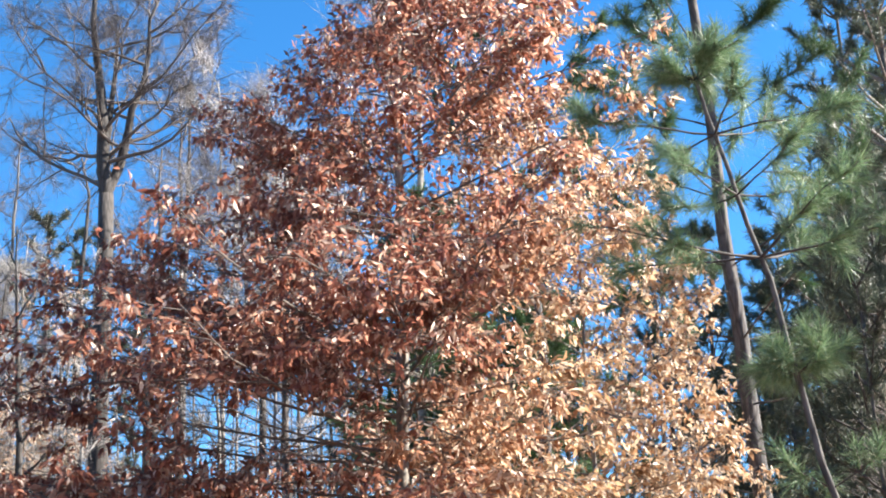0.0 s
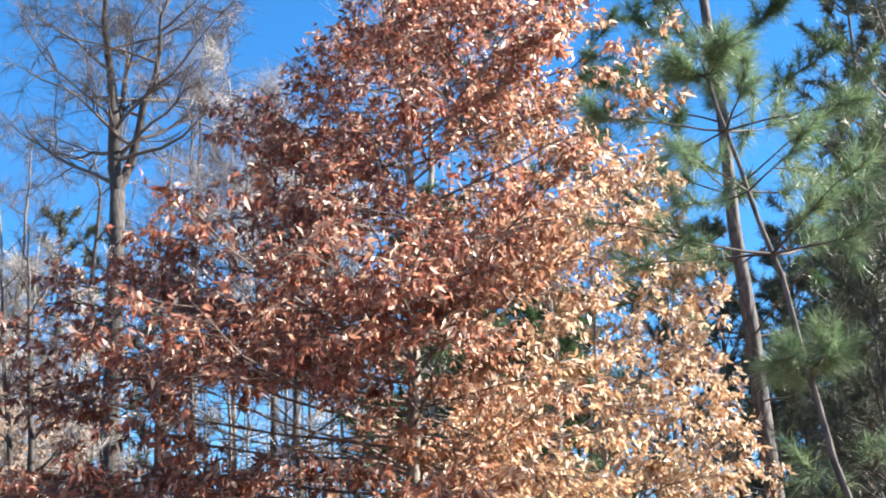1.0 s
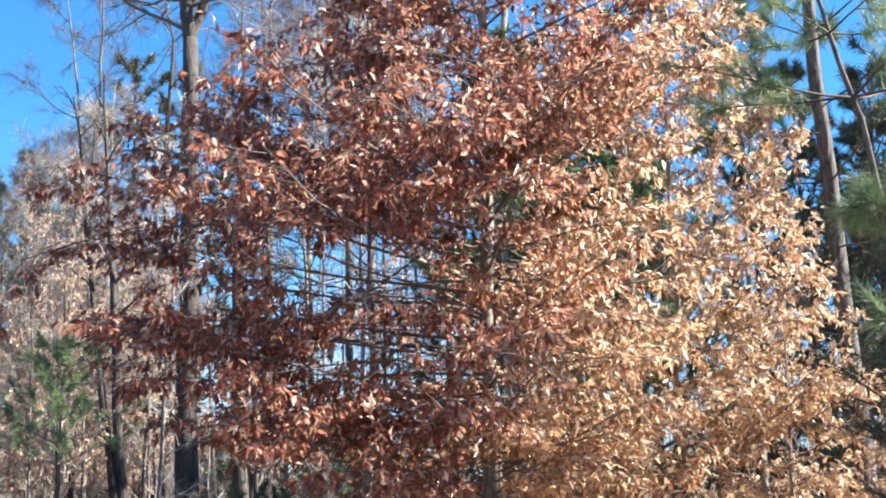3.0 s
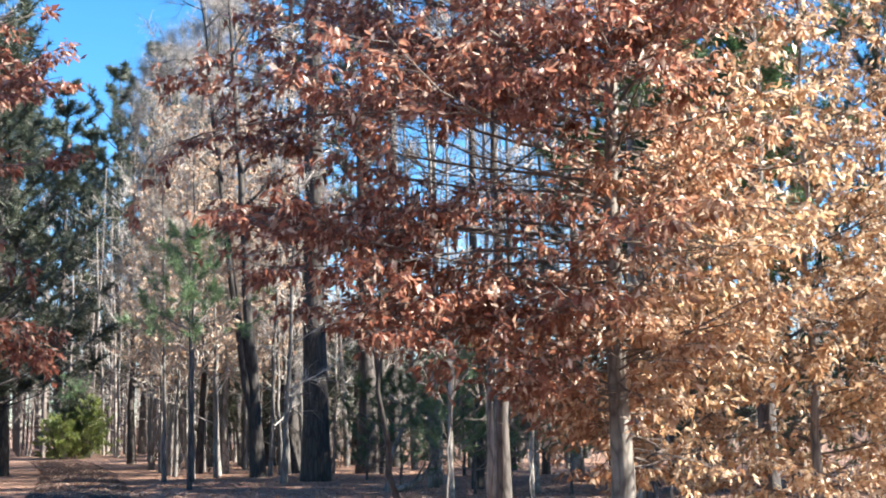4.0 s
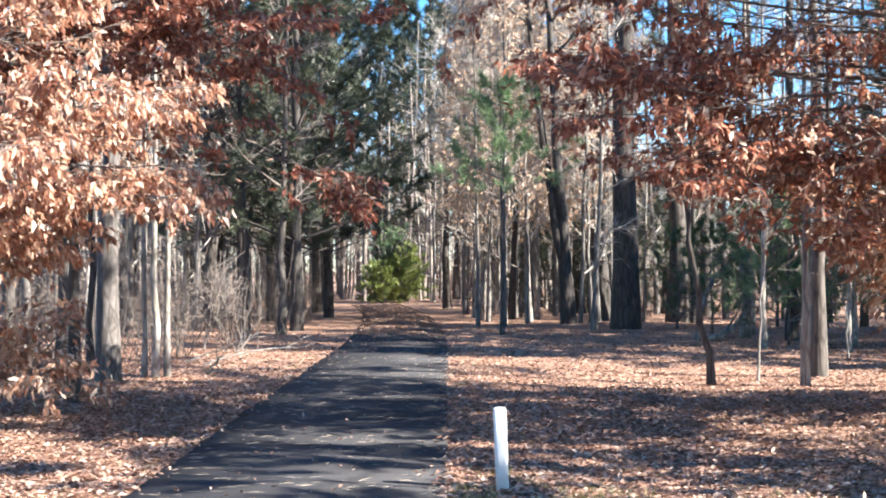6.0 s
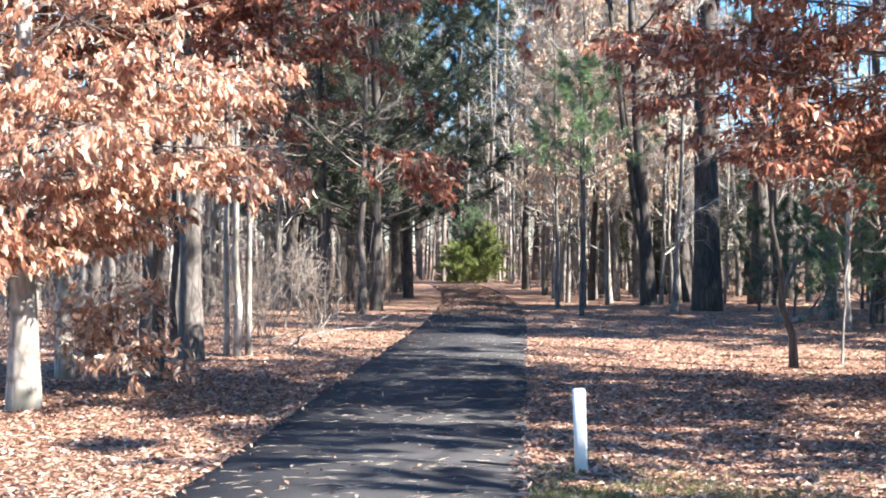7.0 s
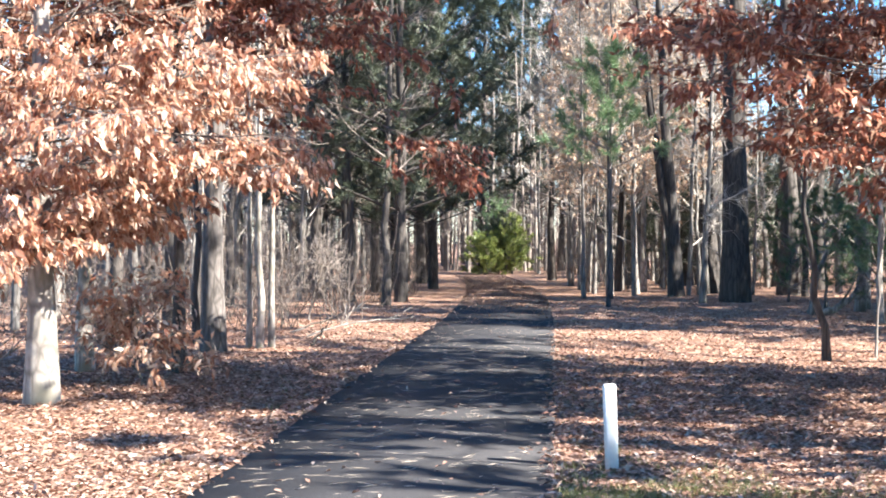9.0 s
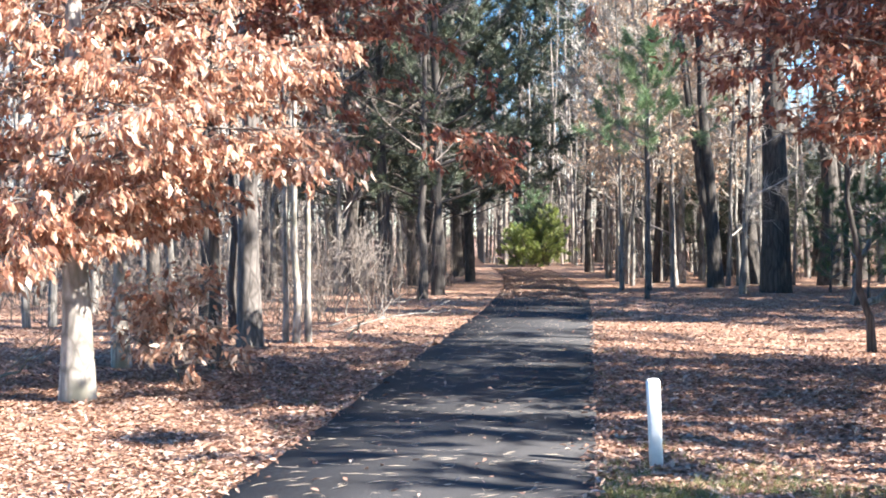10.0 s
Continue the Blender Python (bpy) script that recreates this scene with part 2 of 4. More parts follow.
def leaves(geo, at, way, size, rng, fine=True, up=0.8, narrow=1.0):
    """Adds one leaf at each point, pointing its way."""
    at, way = np.asarray(at, float), unit(np.asarray(way, float))
    k = len(at)
    if not k:
        return
    nor = rng.normal(size=(k, 3)) + np.array([0, 0, up])
    side = unit(np.cross(nor, way))
    nor = np.cross(way, side)
    tv = LEAF_V if fine else CHIP_V
    size = np.asarray(size, float).reshape(-1, 1, 1) * np.ones((k, 1, 1))
    curl = rng.uniform(0.3, 2.0, (k, 1, 1))
    wide = rng.uniform(0.75, 1.15, (k, 1, 1)) * narrow
    v = at[:, None] + size * (tv[None, :, :1] * way[:, None] + wide * tv[None, :, 1:2] * side[:, None] + curl * tv[None, :, 2:] * nor[:, None])
    off = (np.arange(k) * len(tv))[:, None, None]
    if fine:
        geo.add(v.reshape(-1, 3), (LEAF_T[None] + off).reshape(-1, 3))
    else:
        geo.add(v.reshape(-1, 3), (CHIP_T[None] + off).reshape(-1, 3))


def needles(geo, at, way, count, length, width, spread, rng):
    """Adds a tuft of needles round each point."""
    at, way = np.asarray(at, float), unit(np.asarray(way, float))
    k = len(at)
    d = unit(way[:, None] + rng.normal(0, spread, (k, count, 3)))
    ln = length * rng.uniform(0.7, 1.1, (k, count, 1))
    side = unit(np.cross(d, rng.normal(size=(k, count, 3)))) * width
    base = at[:, None] - way[:, None] * length * rng.uniform(0, 0.9, (k, count, 1))
    tip = base + d * ln
    tip[..., 2] -= 0.12 * ln[..., 0]
    v = np.stack([base - side, base + side, tip], 2).reshape(-1, 3)
    geo.add(v, np.arange(k * count * 3).reshape(-1, 3))


def spine(start, way, length, steps, wander, lift, rng):
    pts = [np.asarray(start, float)]
    d = unit(np.asarray(way, float))
    for _ in range(steps):
        d = d + rng.normal(0, wander, 3)
        d[2] += lift
        d = d / math.sqrt(d @ d)
        pts.append(pts[-1] + d * length / steps)
    return np.array(pts)


def along(pts, s):
    """Place and direction at the share s of a line."""
    x = s * (len(pts) - 1)
    i = min(int(x), len(pts) - 2)
    return pts[i] + (pts[i + 1] - pts[i]) * (x - i), unit(pts[i + 1] - pts[i])


def part(name, geo, mat, parent, label="", kind="", smooth=True):
    ob = new(name, geo if isinstance(geo, bpy.types.Mesh) else geo.mesh(name, mat, smooth))
    ob.parent = parent
    return tagged(ob, label, kind=kind)


def turned(way, angle, axis=(0, 0, 1)):
    return np.array(Matrix.Rotation(angle, 3, Vector(axis)) @ Vector(way))


# ---------------------------------------------------------------- ground and path
def path_middle(y):
    return -1.24 - 0.0015 * max(0.0, y - 28) ** 2


def lie(x, y):
    """Height of the forest floor."""
    off = abs(x - path_middle(y)) - 1.2
    a = min(1.0, max(0.0, off / 3.0))
    return a * (0.10 * noise.noise((x * 0.16, y * 0.16, 3.1)) + 0.05 * noise.noise((x * 0.6, y * 0.6, 7.7)))


def ground_sheet():
    geo = Geo()
    xs = np.concatenate([np.linspace(-900, -60, 12), np.arange(-50, 50.1, 0.6), np.linspace(60, 900, 12)])
    ys = np.concatenate([np.linspace(-900, -20, 10), np.arange(-10, 110.1, 0.8), np.linspace(120, 1200, 12)])
    v = np.array([(x, y, lie(x, y) if abs(x) < 50 and -10 < y < 110 else 0.0) for y in ys for x in xs])
    i = np.arange(len(ys) - 1)[:, None] * len(xs) + np.arange(len(xs) - 1)[None]
    geo.add(v, np.stack([i, i + 1, i + len(xs) + 1, i + len(xs)], -1).reshape(-1, 4))
    tagged(new("ground", geo.mesh("ground", GROUND)), "forest floor covered with brown leaf litter", "ground", kind="structure")


def asphalt_path():
    geo = Geo()
    rng = np.random.RandomState(5)
    rows = []
    for y in np.arange(-12, 69, 0.5):
        m, w = path_middle(y), 1.2
        l, r = m - w + rng.normal(0, 0.02), m + w + rng.normal(0, 0.02)
        rows += [(l - 0.03, y, -0.05), (l, y, 0.022), (m, y, 0.045), (r, y, 0.022), (r + 0.03, y, -0.05)]
    k = len(rows) // 5
    i = np.arange(k - 1)[:, None] * 5 + np.arange(4)[None]
    geo.add(np.array(rows), np.stack([i, i + 1, i + 6, i + 5], -1).reshape(-1, 4))
    tagged(new("path", geo.mesh("path", ASPHALT)), "narrow dark asphalt path through the woods", "path", kind="structure")


ground_sheet()
asphalt_path()


# ---------------------------------------------------------------- trees
def leafy_tree(name, at, label, seed, height, radius, bark, leaf, twig=TWIG_OAK, crown_from=2.0, limbs=26, reach=None, bend=(0, 0), leaf_size=0.13,
               fill=1.0, lift=0.02, rise=(0.15, 0.6), void=None, droop=0.5, fine=True, spread=0.55, low=1.0, singles=0, gaps=None, extra=()):
    """A broad-leaved tree that has kept its dry leaves: trunk, limbs with side twigs, and the leaves.
    reach(angle, height): length of a limb, 0 for none; void(p): where no leaf hangs; gaps: how open the layers are, from -1 to 1;
    extra: single limbs by height, angle and length."""
    rng = np.random.RandomState(seed)
    tree = new(name)
    tree.location = at
    trunk_pts = [np.zeros(3) - [0, 0, 0.1]]
    for i in range(1, 13):
        s = i / 12
        trunk_pts.append(np.array([bend[0] * s * s + rng.normal(0, 0.03), bend[1] * s * s + rng.normal(0, 0.03), height * s]))
    geo = Geo()
    geo.tube(trunk_pts, radius, radius * 0.08, 12, 0.75, 0.35)
    part("trunk", geo, bark, tree)
    trunk_pts = np.array(trunk_pts)
    crown, twigs = Geo(), Geo()
    at_l, way_l = [], []
    base = np.array(at)
    s0 = crown_from / height
    for i in range(limbs + len(extra)):
        if i < limbs:
            s = s0 + (0.98 - s0) * ((i + 0.5) / limbs) ** low
            p, _ = along(trunk_pts, s)
            ang = (i * 2.39996 + rng.normal(0, 0.3)) % (2 * math.pi)
            ln = reach(ang, p[2]) * rng.uniform(0.8, 1.15)
        else:
            z, ang, ln = extra[i - limbs]
            s = z / height
            p, _ = along(trunk_pts, s)
        q = max(0.0, (s - s0) / (1 - s0))
        if ln <= 0.2:
            continue
        d = np.array([math.cos(ang), math.sin(ang), rise[0] + rise[1] * q])
        limb = spine(p, d, ln, 9, 0.09, lift * (1 if ln < 3.4 else 0.25), rng)
        if void:
            shown = ~void(limb + base)
            last = np.flatnonzero(shown)[-1] if shown.any() else 0
            if last < 3:
                continue
            limb = limb[:last + 1]
        lg = Geo()
        lg.tube(limb, 0.007 + 0.0032 * ln, 0.004, 6)
        for j in range(int(4 + ln * 4.5)):
            t = rng.uniform(0.06, 1.0)
            b, bd = along(limb, t)
            side = turned(bd, rng.choice([-1, 1]) * rng.uniform(0.5, 1.1)) + rng.normal(0, 0.15, 3)
            tw_len = (0.25 + 0.35 * ln * (1 - 0.75 * t)) * rng.uniform(0.6, 1.1)
            tw = spine(b, side, tw_len, 4, 0.12, -0.02, rng)
            if void and void(tw[-1:] + base)[0]:
                continue
            twigs.tube(tw, 0.007, 0.003, 3)
            for m in range(int(2 + tw_len * 8)):
                u = rng.uniform(0.25, 1.0)
                c, cd = along(tw, u)
                fan = turned(cd, rng.choice([-1, 1]) * rng.uniform(0.3, 1.0)) + rng.normal(0, 0.2, 3)
                tip = spine(c, fan, rng.uniform(0.12, 0.32), 2, 0.12, -0.05, rng)
                if m % 3 == 0:
                    twigs.tube(tip, 0.004, 0.002, 3)
                w = rng.poisson(4.2 * fill)
                f = rng.uniform(0.1, 1.0, (w, 1))
                at_l.append(tip[0] + (tip[-1] - tip[0]) * f + rng.normal(0, 0.02, (w, 3)))
                way_l.append(unit(tip[-1] - tip[0]) * 0.5 + rng.normal(0, spread, (w, 3)) - [0, 0, droop])
        part("limb", lg, twig, tree)
    part("branchwork", twigs, twig, tree, kind="stuff")
    at_l, way_l = np.concatenate(at_l), np.concatenate(way_l)
    keep = at_l[:, 2] > 0.05
    if void:
        keep &= ~void(at_l + base)
    if gaps is not None:
        keep &= np.array([noise.noise((p[0] * 0.75 + seed, p[1] * 0.75, p[2] * 2.3)) + rng.normal(0, 0.10) > gaps for p in at_l])
    at_l, way_l = at_l[keep], way_l[keep]
    order = np.argsort(at_l[:, 1])
    near, rest = order[:singles], order[singles:]
    leaves(crown, at_l[rest], way_l[rest], leaf_size * rng.uniform(0.6, 1.2, len(rest)), rng, fine)
    crown_ob = part("crown", crown, leaf, tree, kind="stuff")
    one = Geo()
    leaves(one, [(0, 0, 0)], [(1, 0, 0)], 1.0, np.random.RandomState(1), True)
    blade = one.mesh("leaf", leaf)
    for i in near:
        ob = part("leaf", blade, leaf, crown_ob)
        turn = Vector(way_l[i]).to_track_quat("X", "Z").to_matrix().to_4x4()
        ob.matrix_basis = Matrix.Translation(at_l[i]) @ turn @ pose(0, 0, 0, rng.normal(0, 50)) @ Matrix.Scale(leaf_size * rng.uniform(0.7, 1.15), 4)
    return tagged(tree, label, "tree")


def bare_tree(name, at, label, seed, height, radius, bark, twig=TWIG, lean=(0, 0), fork=None, limbs=16, from_=0.4, reach=2.6, rise=0.9, levels=2,
              leaf=None, leaf_count=0, wander=0.10, apart=40, wave=0.3, stout=0.3):
    """A leafless tree: trunk, limbs, and twigs of two further orders."""
    rng = np.random.RandomState(seed)
    tree = new(name)
    tree.location = at
    k = 14
    pts = np.array([[lean[0] * (i / k) + rng.normal(0, wave * radius) * (i > 0), lean[1] * (i / k) + rng.normal(0, wave * radius) * (i > 0), height * i / k - 0.1 * (i == 0)] for i in range(k + 1)])
    geo = Geo()
    geo.tube(pts, radius, radius * 0.1, 10, 0.85, 0.3)
    twigs = Geo()
    part("trunk", geo, bark, tree)
    stems = [pts]
    if fork:
        fh, fx, fy = fork
        b, _ = along(pts, fh)
        second = np.array([b + np.array([fx * (i / 10) ** 0.8, fy * (i / 10), (height * 0.95 - b[2]) * i / 10]) + rng.normal(0, 0.03, 3) * (i > 0) for i in range(11)])
        g2 = Geo()
        g2.tube(second, radius * 0.7, radius * 0.08, 9)
        part("stem", g2, bark, tree)
        stems.append(second)
    at_l, way_l = [], []
    for i in range(limbs):
        stem = stems[i % len(stems)]
        q = (i + rng.uniform(0, 1)) / limbs
        p, d0 = along(stem, from_ + (0.98 - from_) * q)
        ang = i * 2.39996 + rng.normal(0, 0.4)
        ln = reach * (1.0 - 0.6 * q) * rng.uniform(0.6, 1.15)
        limb = spine(p, (math.cos(ang), math.sin(ang), rise), ln, 8, wander, 0.04, rng)
        lg = Geo() if i < apart else twigs
        lg.tube(limb, radius * stout * (1 - 0.6 * q), 0.006, 5)
        for j in range(int(4 + ln * 3)):
            t = rng.uniform(0.2, 1.0)
            b, bd = along(limb, t)
            tw = spine(b, bd * 0.7 + rng.normal(0, 0.5, 3) + [0, 0, 0.15], (0.3 + ln * 0.4 * (1 - 0.7 * t)) * rng.uniform(0.6, 1.2), 3, 0.16, 0.03, rng)
            twigs.tube(tw, 0.011, 0.004, 3)
            if levels < 2:
                needles(twigs, tw[1:], np.diff(tw, axis=0), 3, 0.55, 0.006, 0.6, rng)
            for m in range(3 if levels > 1 else 0):
                c, cd = along(tw, rng.uniform(0.2, 1.0))
                tip = spine(c, cd * 0.7 + rng.normal(0, 0.55, 3), rng.uniform(0.25, 0.6), 2, 0.14, 0.02, rng)
                twigs.tube(tip, 0.006, 0.003, 3)
                for w in range(leaf_count):
                    a, ad = along(tip, rng.uniform(0.1, 1.0))
                    at_l.append(a)
                    way_l.append(ad * 0.5 + rng.normal(0, 0.5, 3) - [0, 0, 0.5])
        if i < apart:
            part("limb", lg, twig, tree)
    part("branchwork", twigs, twig, tree, kind="stuff")
    if leaf:
        cg = Geo()
        leaves(cg, at_l, way_l, 0.12 * rng.uniform(0.7, 1.3, len(at_l)), rng, False)
        part("crown", cg, leaf, tree, kind="stuff")
    return tagged(tree, label, "tree")


def spreading_tree(at, label, seed, height, radius, bark, twig, leaders, fork=0.68, limbs=9, reach=4.5, fine=4, haze=5):
    """A leafless tree whose trunk forks into leaders, with limbs, branches and fine twigs. leaders: where each one ends, from the base."""
    r = np.random.RandomState(seed)
    tree = new("tree")
    tree.location = at
    top = height * fork
    trunk = np.array([(r.normal(0, 0.12 * radius) * (i > 0), r.normal(0, 0.12 * radius) * (i > 0), top * i / 10 - 0.1 * (i == 0)) for i in range(11)])
    g = Geo()
    g.tube(trunk, radius, radius * 0.62, 12, 0.9, 0.3)
    part("trunk", g, bark, tree)
    twigs = Geo()

    def grow(p, d, ln, rad, level):
        pts = spine(p, d, ln, 7 - level, 0.10 + 0.03 * level, 0.035 if level < 2 else -0.01, r)
        geo = Geo() if level == 1 else twigs
        geo.tube(pts, rad, max(0.003, rad * 0.3), 7 - level)
        if level == 1:
            part("limb", geo, twig, tree)
        if level == 3:
            needles(twigs, pts[1:], np.diff(pts, axis=0), haze, 0.75, 0.0045, 0.55, r)
            return
        for _ in range(6 if level == 1 else fine):
            q = r.uniform(0.2, 1.0)
            b, bd = along(pts, q)
            grow(b, bd * 0.8 + r.normal(0, 0.5, 3), ln * 0.55 * (1.15 - 0.6 * q) + 0.2, rad * 0.42, level + 1)

    for k, end in enumerate(leaders):
        end = np.array(end, float)
        s = np.linspace(0, 1, 9)[:, None]
        line = trunk[-1] + (end - trunk[-1]) * np.concatenate([s ** 0.8, s ** 0.8, s], 1) + r.normal(0, 0.25 * radius, (9, 3)) * (s > 0)
        g = Geo()
        g.tube(line, radius * (0.6 if k == 0 else 0.45), 0.02, 9)
        part("stem", g, bark, tree)
        for i in range(limbs):
            q = (i + r.uniform(0, 1)) / limbs
            b, bd = along(line, 0.03 + 0.95 * q)
            a = i * 2.39996 + k * 1.3 + r.normal(0, 0.3)
            grow(b, (math.cos(a), math.sin(a), 0.35 + 0.4 * q), reach * (1 - 0.6 * q) * r.uniform(0.7, 1.1), radius * 0.2 * (1 - 0.5 * q), 1)
    part("branchwork", twigs, twig, tree, kind="stuff")
    return tagged(tree, label, "tree")


def pine_tree(name, at, label, seed, height, radius, needle, bark=BARK_PINE, crown_from=0.5, whorls=10, reach=2.6, tuft=(26, 0.20, 0.004, 0.45), lean=(0, 0),
              per=4, tufts=9, stubs=6, apart=60, twig=TWIG, outer=0.35, thick=0.16):
    """A long-needled pine: trunk, whorled limbs, dead stubs below, and tufts of needles."""
    rng = np.random.RandomState(seed)
    tree = new(name)
    tree.location = at
    k = 12
    pts = np.array([[lean[0] * (i / k) ** 1.2 + rng.normal(0, 0.02) * (i > 0), lean[1] * (i / k) ** 1.2 + rng.normal(0, 0.02) * (i > 0), height * i / k - 0.1 * (i == 0)] for i in range(k + 1)])
    geo = Geo()
    geo.tube(pts, radius, radius * 0.12, 12, 0.9, 0.25)
    part("trunk", geo, bark, tree)
    green, twigs, at_n, way_n = Geo(), Geo(), [], []
    for i in range(stubs):
        p, _ = along(pts, rng.uniform(0.2, crown_from))
        ang = rng.uniform(0, 6.28)
        sg = Geo()
        sg.tube(spine(p, (math.cos(ang), math.sin(ang), 0.1), rng.uniform(0.4, 1.6), 5, 0.12, -0.02, rng), 0.018, 0.005, 4)
        part("dead_branch", sg, twig, tree)
    for i in range(whorls):
        q = (i + 0.5) / whorls
        p, _ = along(pts, crown_from + (0.99 - crown_from) * q)
        for j in range(per):
            ang = j * 6.283 / per + i * 0.9 + rng.normal(0, 0.3)
            ln = (reach * (1 - q) ** 0.65 + 0.4) * rng.uniform(0.55, 1.2)
            limb = spine(p, (math.cos(ang), math.sin(ang), 0.25 + 0.6 * q), ln, 7, 0.08, 0.05, rng)
            single = i * per + j < apart
            lg = Geo() if single else twigs
            lg.tube(limb, radius * thick + 0.008, 0.006, 5)
            for m in range(tufts):
                t = rng.uniform(outer, 1.0)
                b, bd = along(limb, t)
                tw = spine(b, bd * 0.8 + rng.normal(0, 0.4, 3) + [0, 0, 0.2], rng.uniform(0.2, 0.55) * (0.5 + 0.5 * ln / reach), 2, 0.1, 0.05, rng)
                twigs.tube(tw, 0.008, 0.004, 3)
                at_n.append(tw[-1])
                way_n.append(tw[-1] - tw[-2])
            at_n.append(limb[-1])
            way_n.append(limb[-1] - limb[-2])
            if single:
                part("limb", lg, twig, tree)
    part("branchwork", twigs, twig, tree, kind="stuff")
    n_count, n_len, n_wide, n_spread = tuft
    needles(green, np.array(at_n), np.array(way_n), n_count, n_len, n_wide, n_spread, rng)
    part("crown", green, needle, tree, kind="stuff")
    return tagged(tree, label, "tree")


# the trees that frame the path
def main_reach(ang, z):
    left = max(0.0, -math.cos(ang))
    if z < (1.9 if math.cos(ang) < -0.3 else 1.1) or (z < 2.6 and math.sin(ang) < -0.6):
        return 0
    wide = np.interp(z, [0.7, 3.0, 5.4, 8.0, 10.5, 12.5], [2.6, 3.3, 3.2, 2.8, 2.3, 0.8])
    far = np.interp(z, [1.9, 3.0, 3.5, 4.6, 5.6, 7.0, 10.5, 12.5], [2.9, 3.8, 4.6, 4.9, 4.2, 3.0, 2.2, 0.8])
    if z < 5.0 and math.cos(ang) > 0.1 and math.sin(ang) < 0.5:
        wide *= 0.35 + 0.13 * max(0.0, z - 1.0)
    return wide + (far - wide) * left ** 0.45


def main_void(p):
    """The openings between the layers of the crown."""
    x, z = p[:, 0] / p[:, 1], (p[:, 2] - 1.7) / p[:, 1]
    wave = 0.010 * np.sin(x * 90) + 0.006 * np.sin(x * 230)
    stem = (np.abs(x - 0.353) < 0.014) & (z < 0.055) & (p[:, 1] < 14.4)
    low = (np.sin(p[:, 0] * 37) + np.sin(p[:, 2] * 53)) > -0.5
    return ((x > 0.185) & (x < 0.305) & (np.abs(z - 0.2 + wave) < 0.023)) | ((x > 0.235) & (x < 0.285) & (np.abs(z - 0.13 + wave * 2) < 0.032) & low) | stem | (p[:, 2] < np.where(p[:, 0] < 0.9, 3.5, 2.95 - 0.42 * (p[:, 0] - 1.1)) - 1.5 * (p[:, 0] > 4.6)) | (p[:, 0] < 0.6 + 1.05 * (p[:, 2] - 6.2))


leafy_tree("oak_tree", (5.11, 14.32, 0), "oak with dry russet leaves beside the path", 11, 12.5, 0.135, BARK_OAK, LEAF_SUNWARD, limbs=175, low=1.25, reach=main_reach, crown_from=0.9,
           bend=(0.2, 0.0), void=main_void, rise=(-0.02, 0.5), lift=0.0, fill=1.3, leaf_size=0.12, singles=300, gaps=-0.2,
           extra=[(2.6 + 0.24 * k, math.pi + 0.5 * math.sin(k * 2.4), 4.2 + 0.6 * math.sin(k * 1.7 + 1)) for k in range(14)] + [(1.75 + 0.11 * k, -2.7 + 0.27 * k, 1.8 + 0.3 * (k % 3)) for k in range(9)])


def left_reach(ang, z):
    right = max(0.0, math.cos(ang))
    full = 3.1 + (-0.5 * right if 2.8 < z < 4.2 else -0.3 - 1.0 * right if z > 4.2 else -0.3 - 0.8 * right)
    return full * (1 - max(0.0, z - 3.0) / 9.0)


def left_void(p):
    return p[:, 2] < 0.85 + 0.2 * np.sin(p[:, 0] * 5) + 1.15 * np.clip(p[:, 0] + 5.1, 0, 1)


leafy_tree("oak_tree", (-5.38, 14.38, 0), "pale-trunked oak with drooping tan leaves", 12, 10.5, 0.155, BARK_PALE, LEAF_TAN, limbs=92, reach=left_reach, crown_from=1.75, low=1.7,
           droop=0.9, leaf_size=0.128, fill=1.75, rise=(0.1, 0.6), lift=-0.025, spread=0.45, singles=300, gaps=-0.16, void=left_void,
           extra=[(2.2 + 0.13 * k, -0.25 + 0.5 * math.sin(k * 2.4), 2.7 + 0.3 * math.sin(k * 1.7)) for k in range(9)] + [(1.55 + 0.06 * k, 2.2 + 0.5 * k, 1.5 + 0.25 * (k % 3)) for k in range(7)])
# The fourth and fifth are out of view, added to shade the verge.
for i, (x, y, h, r, wide) in enumerate([(8.4, 16.1, 8.8, 0.07, 2.6), (9.9, 16.7, 9.2, 0.08, 2.1), (7.0, 16.7, 5.4, 0.045, 2.1), (8.8, 8.5, 4.4, 0.04, 1.3), (9.9, 9.8, 4.4, 0.04, 1.2), (9.4, 15.2, 4.8, 0.05, 1.8)]):
    leafy_tree("oak_tree", (x, y, 0), "young oak with golden dry leaves", 130 + i, h, r, BARK_GREY, LEAF_GOLD, limbs=int(h * 6.5), fill=1.25 if i < 3 else 0.7, leaf_size=0.13, gaps=-0.2,
               reach=lambda a, z: wide * (1 - z / (h * 1.25)), crown_from=0.4 if h > 6 else 1.3, rise=(0.1, 0.5))
leafy_tree("oak_tree", (-4.85, 17.8, 0), "dark-stemmed oak with russet leaves in a shaded tone", 15, 10.5, 0.085, BARK_DARK, LEAF_SHADED, limbs=86, low=1.2, crown_from=4.0,
           reach=lambda a, z: (2.4 + 2.0 * max(0.0, math.cos(a)) + 0.8 * max(0.0, -math.sin(a))) * (1 - max(0.0, z - 4.5) / 8), rise=(0.08, 0.5), lift=0.0, fill=1.7, leaf_size=0.125, gaps=-0.25)
leafy_tree("oak_sapling", (-4.9, 16.2, 0), "low oak sapling with drooping tan leaves", 14, 0.9, 0.015, BARK_GREY, LEAF_TAN, limbs=18, reach=lambda a, z: 0.95 * (1 - z / 2.0), crown_from=0.15, fill=0.7, droop=0.8)

